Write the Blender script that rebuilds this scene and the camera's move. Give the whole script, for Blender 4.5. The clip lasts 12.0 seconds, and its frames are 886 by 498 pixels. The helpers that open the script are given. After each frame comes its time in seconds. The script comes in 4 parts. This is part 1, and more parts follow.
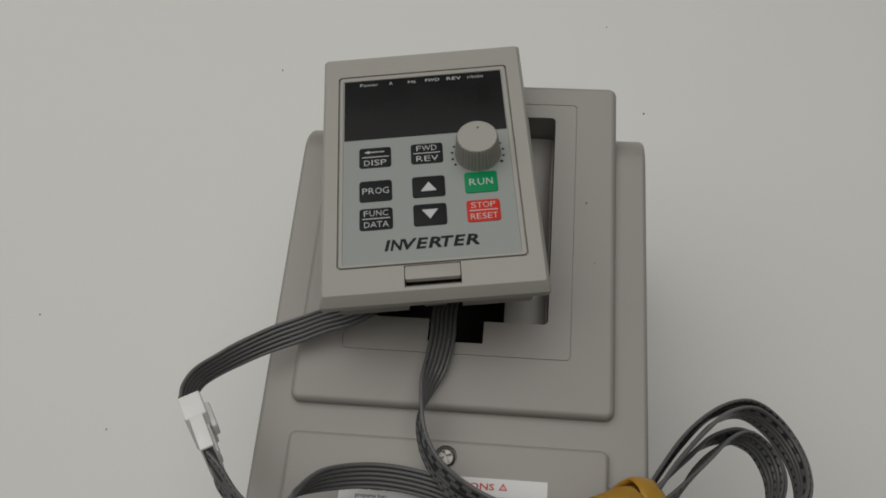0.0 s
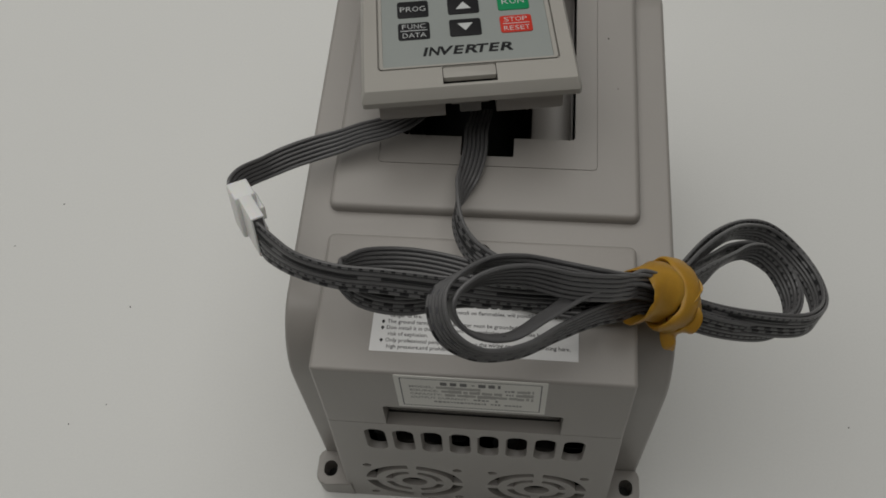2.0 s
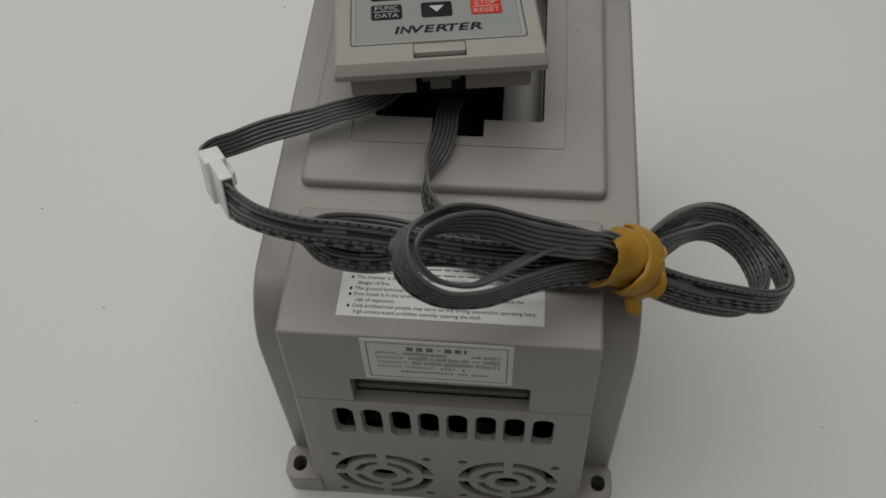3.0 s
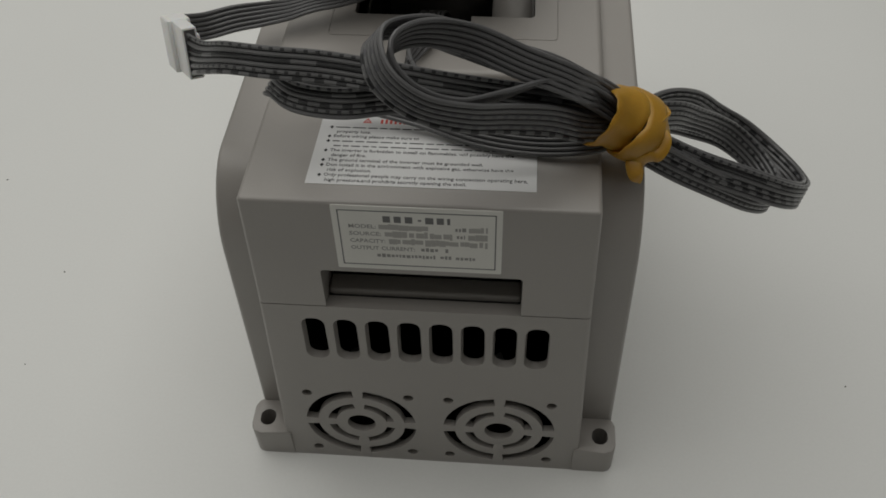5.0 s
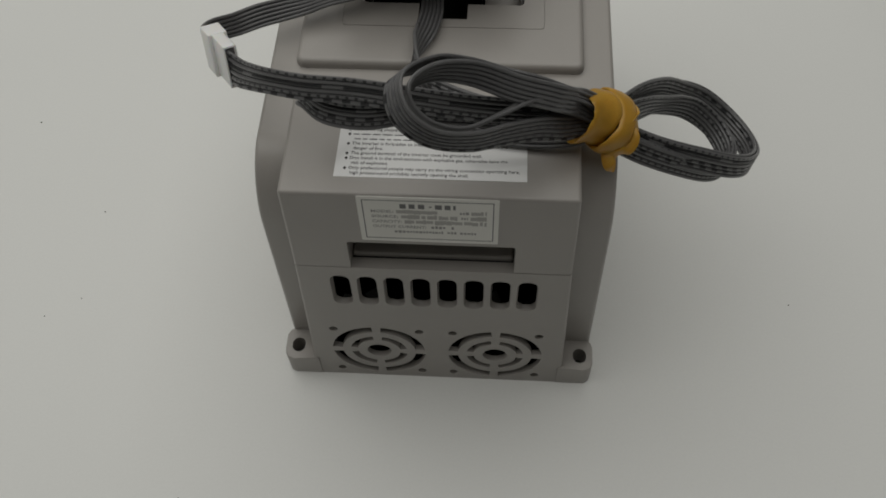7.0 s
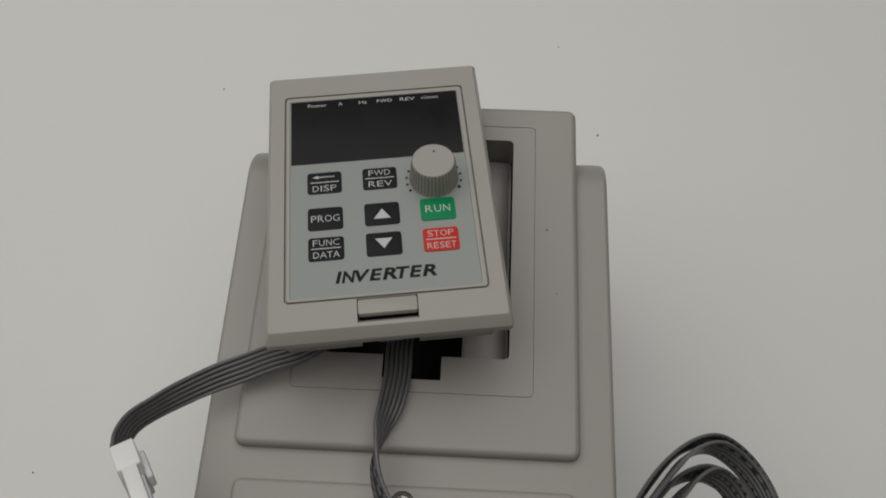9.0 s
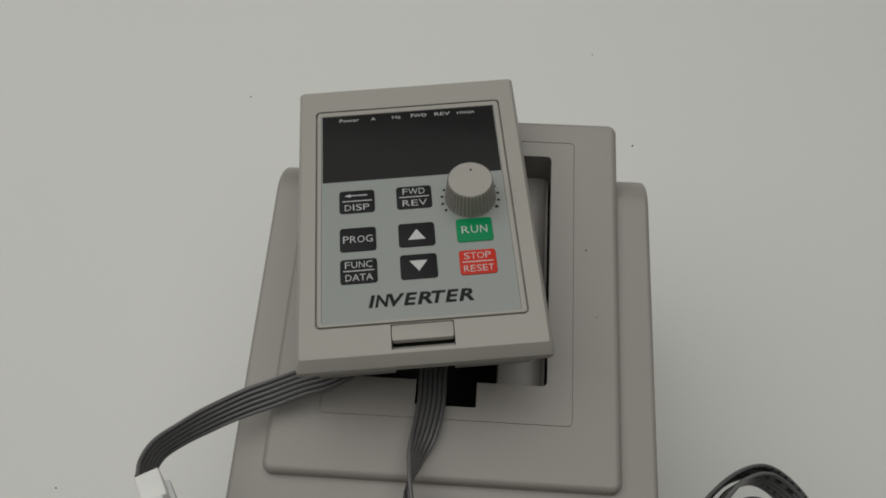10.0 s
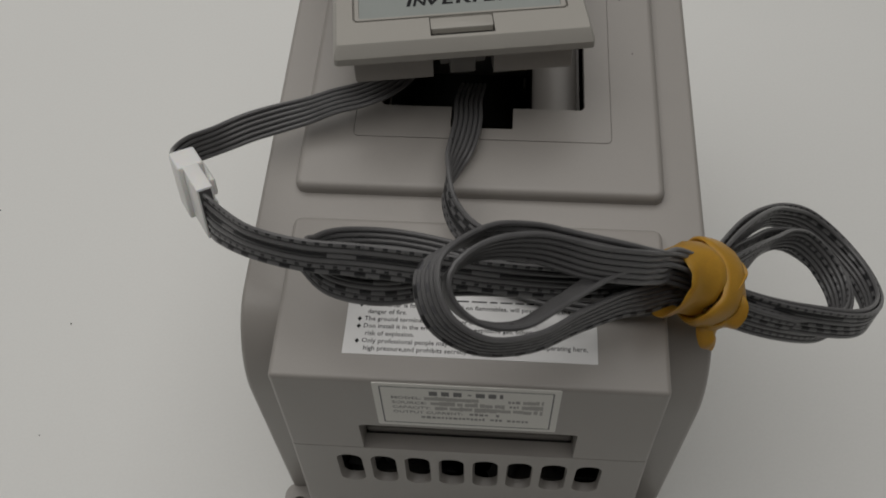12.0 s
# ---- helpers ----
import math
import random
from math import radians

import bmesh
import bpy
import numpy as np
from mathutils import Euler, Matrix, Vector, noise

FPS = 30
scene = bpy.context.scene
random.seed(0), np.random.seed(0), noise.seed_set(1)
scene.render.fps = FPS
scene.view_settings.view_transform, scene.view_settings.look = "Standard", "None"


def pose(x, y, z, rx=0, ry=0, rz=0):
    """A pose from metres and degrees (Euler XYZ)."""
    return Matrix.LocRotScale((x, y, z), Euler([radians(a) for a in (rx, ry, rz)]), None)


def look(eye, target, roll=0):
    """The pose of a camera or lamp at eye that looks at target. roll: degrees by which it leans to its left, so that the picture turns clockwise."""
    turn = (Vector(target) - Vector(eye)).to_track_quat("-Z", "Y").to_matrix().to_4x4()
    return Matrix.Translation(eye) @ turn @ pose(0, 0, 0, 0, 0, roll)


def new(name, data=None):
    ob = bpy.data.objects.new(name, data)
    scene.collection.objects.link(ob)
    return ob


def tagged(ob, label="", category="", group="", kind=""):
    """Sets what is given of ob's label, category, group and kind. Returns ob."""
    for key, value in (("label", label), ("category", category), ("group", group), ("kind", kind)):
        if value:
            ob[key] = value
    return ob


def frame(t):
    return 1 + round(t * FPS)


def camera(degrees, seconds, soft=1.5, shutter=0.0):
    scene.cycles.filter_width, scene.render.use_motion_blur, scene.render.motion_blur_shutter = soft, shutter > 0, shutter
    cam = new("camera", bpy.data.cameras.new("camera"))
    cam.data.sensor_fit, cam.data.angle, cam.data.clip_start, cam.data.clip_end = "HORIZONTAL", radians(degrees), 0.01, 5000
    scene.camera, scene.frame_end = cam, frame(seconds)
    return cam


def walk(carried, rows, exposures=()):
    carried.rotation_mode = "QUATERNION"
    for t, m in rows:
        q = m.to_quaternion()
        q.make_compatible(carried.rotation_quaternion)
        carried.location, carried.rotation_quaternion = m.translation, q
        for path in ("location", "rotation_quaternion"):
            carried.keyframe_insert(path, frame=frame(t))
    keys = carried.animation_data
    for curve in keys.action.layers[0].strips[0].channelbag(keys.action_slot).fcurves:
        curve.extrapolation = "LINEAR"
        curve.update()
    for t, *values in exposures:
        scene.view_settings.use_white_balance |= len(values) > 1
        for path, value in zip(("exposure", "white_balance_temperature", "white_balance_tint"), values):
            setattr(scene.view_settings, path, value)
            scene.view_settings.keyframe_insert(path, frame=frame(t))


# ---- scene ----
cam = camera(51.36, 12.0, soft=1.7, shutter=0.2)
# seconds, place in metres, yaw, pitch, roll in degrees
ROWS = [
    (0.0, 0.0227, -0.0139, 0.4005, 4.87, -64.43, 3.73),
    (0.5, 0.0218, -0.0306, 0.3936, 4.78, -63.93, 3.46),
    (1.0, 0.0150, -0.0548, 0.3887, 4.48, -63.09, 3.14),
    (1.5, 0.0089, -0.0779, 0.3849, 4.69, -62.38, 2.92),
    (2.0, 0.0111, -0.0885, 0.3790, 4.58, -61.54, 2.64),
    (2.5, 0.0167, -0.0990, 0.3730, 4.36, -60.36, 2.30),
    (3.0, 0.0192, -0.1159, 0.3650, 4.67, -57.14, 1.79),
    (3.5, 0.0244, -0.1276, 0.3427, 4.84, -53.50, 1.87),
    (3.7, 0.0255, -0.1326, 0.3313, 4.83, -53.28, 2.00),
    (5.3, 0.0242, -0.1595, 0.2996, 4.62, -48.92, 1.43),
    (5.5, 0.0216, -0.1606, 0.3045, 4.51, -49.03, 1.43),
    (6.0, 0.0237, -0.1687, 0.3255, 4.02, -54.72, 1.56),
    (6.5, 0.0226, -0.1696, 0.3525, 3.32, -57.21, 1.60),
    (6.7, 0.0215, -0.1678, 0.3589, 3.30, -57.84, 1.49),
    (8.3, 0.0150, -0.0507, 0.3754, 2.95, -62.27, 0.55),
    (8.5, 0.0156, -0.0343, 0.3811, 2.70, -62.82, 0.35),
    (9.0, 0.0175, -0.0036, 0.3870, 3.00, -63.36, 0.70),
    (9.5, 0.0155, 0.0129, 0.3863, 3.66, -63.43, 1.61),
    (10.0, 0.0122, 0.0067, 0.3811, 3.93, -63.44, 1.64),
    (10.5, 0.0051, -0.0137, 0.3782, 4.25, -63.18, 1.47),
    (11.0, 0.0011, -0.0365, 0.3687, 4.87, -62.30, 1.67),
    (11.5, 0.0060, -0.0616, 0.3501, 4.40, -60.35, 1.73),
    (12.0, 0.0056, -0.0802, 0.3291, 3.66, -58.68, 1.64),
]
walk(cam, [(t, pose(x, y, z, 90 + pitch, roll, yaw)) for t, x, y, z, yaw, pitch, roll in ROWS], exposures=[(0.0, -0.03, 6500, 9), (1.0, -0.08, 6500, 9.5), (2.5, -0.01, 6500, 9.5), (3.7, 0.02, 6500, 8), (5.4, 0.05, 6500, 8.5), (6.5, 0.02, 6500, 8), (8.5, 0.0, 6500, 9.5), (9.0, 0.02, 6500, 10.5), (10.0, -0.02, 6500, 8), (11.0, -0.04, 6500, 9), (12.0, 0.0, 6500, 11)])

# ---- light ----
world = bpy.data.worlds.new("world")
scene.world = world
world.use_nodes = True
back = world.node_tree.nodes["Background"]
back.inputs[0].default_value = (0.93, 0.97, 1.0, 1)
back.inputs[1].default_value = 0.04


def area_lamp(name, place, target, size_x, size_y, power, colour):
    lamp = bpy.data.lights.new(name, "AREA")
    lamp.shape, lamp.size, lamp.size_y, lamp.energy, lamp.color = "RECTANGLE", size_x, size_y, power, colour
    ob = new(name, lamp)
    ob.matrix_world = look(place, target)
    return ob


area_lamp("ceiling_light", (-0.55, 0.76, 1.9), (-0.55, 0.76, 0), 3.2, 2.8, 34.9, (1.0, 0.98, 0.94))
scene.view_settings.exposure = 0.0

# ---- materials ----
MM = 0.001


def material(name, colour, rough=0.5, metal=0.0, grain=0.0, grain_scale=3000.0, blotch=0.05, blotch_scale=40.0, bump=0.0, bump_scale=4000.0, coat=0.0, subsurface=0.0, spec=0.5):
    """A surface with fine grain, broad blotches and a fine relief, at real size."""
    m = bpy.data.materials.new(name)
    m.use_nodes = True
    nodes, links = m.node_tree.nodes, m.node_tree.links
    shader = nodes["Principled BSDF"]
    shader.inputs["Roughness"].default_value = rough
    shader.inputs["Metallic"].default_value = metal
    shader.inputs["Coat Weight"].default_value = coat
    shader.inputs["Specular IOR Level"].default_value = spec
    if subsurface:
        shader.inputs["Subsurface Weight"].default_value = subsurface
        shader.inputs["Subsurface Radius"].default_value = (0.004, 0.002, 0.0006)
        shader.inputs["Subsurface Scale"].default_value = 1.0
    coords = nodes.new("ShaderNodeTexCoord")
    fine = nodes.new("ShaderNodeTexNoise")
    fine.inputs["Scale"].default_value, fine.inputs["Detail"].default_value = grain_scale, 3
    broad = nodes.new("ShaderNodeTexNoise")
    broad.inputs["Scale"].default_value, broad.inputs["Detail"].default_value = blotch_scale, 5
    links.new(coords.outputs["Object"], fine.inputs["Vector"])
    links.new(coords.outputs["Object"], broad.inputs["Vector"])

    def spread(source, amount):
        node = nodes.new("ShaderNodeMapRange")
        node.inputs["From Min"].default_value, node.inputs["From Max"].default_value = 0.25, 0.75
        node.inputs["To Min"].default_value, node.inputs["To Max"].default_value = 1 - amount, 1 + amount
        links.new(source.outputs["Fac"], node.inputs["Value"])
        return node

    one, two = spread(fine, grain), spread(broad, blotch)
    times = nodes.new("ShaderNodeMath")
    times.operation = "MULTIPLY"
    links.new(one.outputs[0], times.inputs[0])
    links.new(two.outputs[0], times.inputs[1])
    tint = nodes.new("ShaderNodeVectorMath")
    tint.operation = "SCALE"
    tint.inputs[0].default_value = colour
    links.new(times.outputs[0], tint.inputs["Scale"])
    links.new(tint.outputs[0], shader.inputs["Base Color"])
    gloss = nodes.new("ShaderNodeMapRange")
    gloss.inputs["From Min"].default_value, gloss.inputs["From Max"].default_value = 0.3, 0.7
    gloss.inputs["To Min"].default_value, gloss.inputs["To Max"].default_value = max(0.02, rough - 0.06), min(1.0, rough + 0.06)
    links.new(broad.outputs["Fac"], gloss.inputs["Value"])
    links.new(gloss.outputs[0], shader.inputs["Roughness"])
    if bump:
        relief = nodes.new("ShaderNodeTexNoise")
        relief.inputs["Scale"].default_value, relief.inputs["Detail"].default_value = bump_scale, 2
        links.new(coords.outputs["Object"], relief.inputs["Vector"])
        bumped = nodes.new("ShaderNodeBump")
        bumped.inputs["Strength"].default_value, bumped.inputs["Distance"].default_value = bump, 0.0001
        links.new(relief.outputs["Fac"], bumped.inputs["Height"])
        links.new(bumped.outputs[0], shader.inputs["Normal"])
    return m


def wire_material(name, period, share, wide, both=False, ink=0.018):
    """Grey wire insulation with printed dark dashes along one side of the wire (UV: metres along, turn round)."""
    m = material(name, (0.124, 0.123, 0.126), 0.33, grain=0.05, blotch=0.08, blotch_scale=200)
    if not period:
        return m
    nodes, links = m.node_tree.nodes, m.node_tree.links
    shader = nodes["Principled BSDF"]
    old = shader.inputs["Base Color"].links[0].from_socket
    uv = nodes.new("ShaderNodeUVMap")
    split = nodes.new("ShaderNodeSeparateXYZ")
    links.new(uv.outputs[0], split.inputs[0])
    info = nodes.new("ShaderNodeObjectInfo")

    def math_node(operation, a, b):
        node = nodes.new("ShaderNodeMath")
        node.operation = operation
        for n, value in enumerate((a, b)):
            if isinstance(value, bpy.types.NodeSocket):
                links.new(value, node.inputs[n])
            else:
                node.inputs[n].default_value = value
        return node.outputs[0]

    along = math_node("ADD", math_node("DIVIDE", split.outputs[0], period), info.outputs["Random"])
    dash = math_node("LESS_THAN", math_node("FRACT", along, 0), share)
    side = math_node("LESS_THAN", math_node("ABSOLUTE", math_node("SUBTRACT", split.outputs[1], 0.5), 0), wide)
    if both:
        side = math_node("MAXIMUM", side, math_node("GREATER_THAN", math_node("ABSOLUTE", math_node("SUBTRACT", split.outputs[1], 0.5), 0), 0.5 - wide))
    mask = math_node("MULTIPLY", dash, side)
    mix = nodes.new("ShaderNodeMix")
    mix.data_type = "RGBA"
    links.new(mask, mix.inputs["Factor"])
    links.new(old, mix.inputs["A"])
    mix.inputs["B"].default_value = (ink, ink, ink * 1.1, 1)
    links.new(mix.outputs["Result"], shader.inputs["Base Color"])
    return m


TABLE = material("white_laminate", (0.795, 0.80, 0.782), 0.55, grain=0.015, grain_scale=900, blotch=0.012, blotch_scale=6, bump=0.05, bump_scale=1500)
# greys of the unseen room, set by how much light it bounces
UNSEEN_WALL = material("unseen_wall_grey", (0.38, 0.38, 0.37), 0.7, grain=0.02, grain_scale=300, blotch=0.03, blotch_scale=2, bump=0.2, bump_scale=200)
UNSEEN_FLOOR = material("unseen_floor_grey", (0.2, 0.2, 0.195), 0.5, grain=0.06, grain_scale=200, blotch=0.08, blotch_scale=3)
FRAME = material("table_frame_paint", (0.32, 0.32, 0.33), 0.4, grain=0.02, blotch=0.03)
GREY = material("grey_abs_plastic", (0.347, 0.327, 0.307), 0.38, grain=0.02, grain_scale=2500, blotch=0.045, blotch_scale=24, bump=0.12, bump_scale=3500, spec=0.55)
BEIGE = material("beige_abs_plastic", (0.402, 0.386, 0.354), 0.42, grain=0.015, grain_scale=2500, blotch=0.02, blotch_scale=40, bump=0.10, bump_scale=3500)
OVERLAY = material("blue_grey_film", (0.312, 0.337, 0.325), 0.38, grain=0.02, grain_scale=3000, blotch=0.02, blotch_scale=60, bump=0.06)
WINDOW = material("dark_display_film", (0.0165, 0.0162, 0.017), 0.14, grain=0.05, blotch=0.1, blotch_scale=60, spec=0.12)
SEGMENT = material("unlit_segment", (0.0172, 0.0168, 0.0176), 0.14, spec=0.13)
BLACK = material("black_key", (0.013, 0.013, 0.015), 0.5, grain=0.1, blotch=0.1, spec=0.2)
GREEN = material("green_key", (0.0, 0.26, 0.095), 0.5, grain=0.04, spec=0.25)
RED = material("red_key", (0.62, 0.035, 0.018), 0.5, grain=0.04, spec=0.25)
WHITE_INK = material("white_ink", (0.58, 0.60, 0.60), 0.5)
DARK_INK = material("dark_ink", (0.014, 0.014, 0.016), 0.6, spec=0.2)
GREY_INK = material("grey_ink", (0.16, 0.16, 0.16), 0.6)
FADED_INK = material("faded_ink", (0.29, 0.285, 0.275), 0.6)
PALE_INK = material("pale_ink", (0.42, 0.41, 0.39), 0.6)
RED_INK = material("red_ink", (0.6, 0.06, 0.04), 0.5)
PAPER = material("white_sticker", (0.76, 0.76, 0.76), 0.2, grain=0.02, blotch=0.02, blotch_scale=80)
FOIL = material("grey_foil_sticker", (0.74, 0.73, 0.69), 0.35, grain=0.02, blotch=0.03, blotch_scale=80)
NYLON = material("white_nylon", (0.90, 0.90, 0.885), 0.35, grain=0.01, blotch=0.02, subsurface=0.1)
STEEL = material("zinc_steel", (0.36, 0.35, 0.33), 0.42, metal=1.0, grain=0.1, blotch=0.2, blotch_scale=900)
RUBBER = material("amber_rubber", (0.435, 0.232, 0.023), 0.42, grain=0.05, grain_scale=2000, blotch=0.18, blotch_scale=130, bump=0.2, bump_scale=1200, subsurface=0.2)
# near-black that paints shade into openings; also the black fan blades
SHADE_AND_FAN_BLACK = material("shade_and_fan_black", (0.01, 0.01, 0.01), 0.6)
PLUG = material("smoky_plug", (0.21, 0.205, 0.195), 0.35)
DUST = material("dust", (0.06, 0.055, 0.05), 0.9)
# shade between neighbouring wires, put in as a dark colour
GROOVE_SHADE = material("wire_groove_shade", (0.026, 0.026, 0.028), 0.6)
WIRE = wire_material("wire_plain", 0, 0, 0)
WIRE_DOT = wire_material("wire_dots", 0.0028, 0.36, 0.11)
WIRE_DASH = wire_material("wire_dashes", 0.0056, 0.45, 0.18)
WIRE_LINE = wire_material("wire_line", 0.031, 0.8, 0.17)
WIRE_WORN = wire_material("wire_worn_dots", 0.0042, 0.4, 0.13, ink=0.085)
BOTH_DOT = wire_material("wire_dots_both", 0.003, 0.36, 0.12, True)
BOTH_DASH = wire_material("wire_dashes_both", 0.0056, 0.5, 0.2, True)
BOTH_LINE = wire_material("wire_line_both", 0.031, 0.8, 0.17, True)


# ---- building helpers ----
def finish(bm, mat, angle=32):
    mesh = bpy.data.meshes.new("mesh")
    bm.normal_update()
    bm.to_mesh(mesh)
    bm.free()
    for face in mesh.polygons:
        face.use_smooth = True
    mesh.set_sharp_from_angle(angle=radians(angle))
    mesh.materials.append(mat)
    return mesh


def part(name, bm, mat, parent, label="", m=None, angle=32):
    """Links a bmesh (in millimetres of its thing) as one mesh object under a thing or a part."""
    bmesh.ops.scale(bm, vec=(MM, MM, MM), verts=bm.verts)
    ob = new(name, finish(bm, mat, angle))
    ob.parent = parent
    if m is not None:
        ob.matrix_local = m
    if label:
        tagged(ob, label)
    return ob


def thing(name, m, label, category, group="", kind=""):
    ob = new(name)
    ob.empty_display_size = 0.02
    ob.matrix_world = m
    return tagged(ob, label, category, group, kind)


def hexa(low, high, z0, z1):
    """A block between two rectangles (x0, x1, y0, y1) at heights z0 and z1."""
    bm = bmesh.new()
    rings = []
    for (x0, x1, y0, y1), z in ((low, z0), (high, z1)):
        rings.append([bm.verts.new((x, y, z)) for x, y in ((x0, y0), (x1, y0), (x1, y1), (x0, y1))])
    bm.faces.new(rings[0][::-1])
    bm.faces.new(rings[1])
    for n in range(4):
        bm.faces.new((rings[0][n], rings[0][(n + 1) % 4], rings[1][(n + 1) % 4], rings[1][n]))
    return bm


def box(x0, x1, y0, y1, z0, z1, bevel=0.0, segments=2):
    bm = hexa((x0, x1, y0, y1), (x0, x1, y0, y1), z0, z1)
    if bevel:
        bmesh.ops.bevel(bm, geom=bm.edges[:], offset=bevel, segments=segments, profile=0.5, affect="EDGES")
    return bm


def rounded(cx, cy, w, h, r, steps=4):
    """The outline of a rounded rectangle, anticlockwise."""
    out = []
    for sx, sy, turn in ((1, 1, 0), (-1, 1, 90), (-1, -1, 180), (1, -1, 270)):
        for n in range(steps + 1):
            a = radians(turn + 90 * n / steps)
            out.append((cx + sx * (w / 2 - r) + r * math.cos(a), cy + sy * (h / 2 - r) + r * math.sin(a)))
    return out


def prism(outline, z0, z1, bevel=0.0, segments=2, both=False, bm=None):
    """An outline in x and y, raised from z0 to z1; bevel rounds the upper rim."""
    bm = bm or bmesh.new()
    low = [bm.verts.new((x, y, z0)) for x, y in outline]
    high = [bm.verts.new((x, y, z1)) for x, y in outline]
    n = len(outline)
    bm.faces.new(low[::-1])
    top = bm.faces.new(high)
    for i in range(n):
        bm.faces.new((low[i], low[(i + 1) % n], high[(i + 1) % n], high[i]))
    if bevel:
        bmesh.ops.bevel(bm, geom=list(top.edges), offset=bevel, segments=segments, profile=0.5, affect="EDGES")
    return bm


def pillow(cx, cy, w, h, r, z0, z1, soft, steps=5, bm=None):
    """A rounded block whose upper rim is rounded off by soft."""
    bm = bm or bmesh.new()
    levels = [(z0, 0.0)] + [(z1 - soft + soft * math.sin(radians(a)), soft * (1 - math.cos(radians(a)))) for a in range(0, 91, 18)]
    rings = [[bm.verts.new((x, y, z)) for x, y in rounded(cx, cy, w - 2 * i, h - 2 * i, max(r - i, 0.3), steps)] for z, i in levels]
    n = len(rings[0])
    bm.faces.new(rings[0][::-1])
    bm.faces.new(rings[-1])
    for a, b in zip(rings, rings[1:]):
        for i in range(n):
            bm.faces.new((a[i], a[(i + 1) % n], b[(i + 1) % n], b[i]))
    return bm


def turned(bm, m):
    bmesh.ops.transform(bm, matrix=m, verts=bm.verts)
    return bm


def joined(bms):
    out = bmesh.new()
    for bm in bms:
        mesh = bpy.data.meshes.new("tmp")
        bm.to_mesh(mesh)
        out.from_mesh(mesh)
        bm.free()
        bpy.data.meshes.remove(mesh)
    return out


def cut(bm, cutters):
    """bm less each of the cutters."""
    obs = []
    for piece in (bm, *cutters):
        mesh = bpy.data.meshes.new("tmp")
        bmesh.ops.recalc_face_normals(piece, faces=piece.faces)
        piece.to_mesh(mesh)
        piece.free()
        obs.append(new("tmp", mesh))
    for cutter in obs[1:]:
        mod = obs[0].modifiers.new("cut", "BOOLEAN")
        mod.operation, mod.solver, mod.object = "DIFFERENCE", "EXACT", cutter
    bpy.context.view_layer.update()
    done = bpy.data.meshes.new_from_object(obs[0].evaluated_get(bpy.context.evaluated_depsgraph_get()))
    out = bmesh.new()
    out.from_mesh(done)
    for ob in obs:
        mesh = ob.data
        bpy.data.objects.remove(ob)
        bpy.data.meshes.remove(mesh)
    bpy.data.meshes.remove(done)
    return out


def writing(text, size, x, y, z, fat=0.0, shear=0.0, width=None, centre=True, depth=0.03):
    """Built-in lettering as a flat raised bmesh, its middle (or left end) at x, y."""
    curve = bpy.data.curves.new("tmp", "FONT")
    curve.body, curve.size, curve.shear, curve.offset, curve.extrude, curve.resolution_u = text, size, shear, fat, depth, 2
    ob = new("tmp", curve)
    bpy.context.view_layer.update()
    mesh = bpy.data.meshes.new_from_object(ob.evaluated_get(bpy.context.evaluated_depsgraph_get()))
    bm = bmesh.new()
    bm.from_mesh(mesh)
    bpy.data.objects.remove(ob)
    bpy.data.curves.remove(curve)
    bpy.data.meshes.remove(mesh)
    xs, ys = [v.co.x for v in bm.verts], [v.co.y for v in bm.verts]
    grow = width / (max(xs) - min(xs)) if width else 1.0
    mid_x = (min(xs) + max(xs)) / 2 if centre else min(xs)
    mid_y = (min(ys) + max(ys)) / 2
    for v in bm.verts:
        v.co = (x + (v.co.x - mid_x) * grow, y + v.co.y - mid_y, z + v.co.z)
    return bm


# advance and drawn width of plain sans capitals, in parts of the type size
CAPS = {"A": (0.667, 0.65), "C": (0.722, 0.63), "D": (0.722, 0.57), "E": (0.667, 0.53), "F": (0.611, 0.48), "G": (0.778, 0.65), "I": (0.278, 0.11), "N": (0.722, 0.56), "O": (0.778, 0.69), "P": (0.667, 0.54), "R": (0.722, 0.60), "S": (0.667, 0.56), "T": (0.611, 0.57), "U": (0.722, 0.56), "V": (0.667, 0.65), "W": (0.944, 0.92)}


def capitals(text, size, x, y, z, width, fat=0.0, shear=0.0, heavy=0.0):
    """Capitals set one by one with even, wide spacing, centred at x and width wide."""
    total = sum(CAPS[c][0] for c in text) - 0.1
    unit, at, out = width / total, x - width / 2 - 0.05 * width / total, []
    for c in text:
        advance, ink = CAPS[c]
        out.append(writing(c, size, at + advance * unit / 2, y, z, fat, shear, width=(ink + heavy * (2.6 if c == "I" else 1.0) + shear * 0.5) * unit))
        at += advance * unit
    return joined(out)


def bar(x0, x1, y, tall, z, thick=0.03):
    return box(x0, x1, y - tall / 2, y + tall / 2, z - thick, z + thick)


def smooth_path(points, count):
    """A smooth curve through rows of numbers, evenly stepped."""
    p = np.array(points, float)
    q = np.vstack([2 * p[0] - p[1], p, 2 * p[-1] - p[-2]])
    u = np.linspace(0, len(p) - 1 - 1e-9, count * 4)
    i = u.astype(int)
    w = (u - i)[:, None]
    a, b, c, d = q[i], q[i + 1], q[i + 2], q[i + 3]
    s = 0.5 * (2 * b + (c - a) * w + (2 * a - 5 * b + 4 * c - d) * w * w + (3 * b - a - 3 * c + d) * w**3)
    run = np.r_[0, np.cumsum(np.linalg.norm(np.diff(s[:, :3], axis=0), axis=1))]
    at = np.linspace(0, run[-1], count)
    return np.stack([np.interp(at, run, s[:, k]) for k in range(s.shape[1])], -1), at


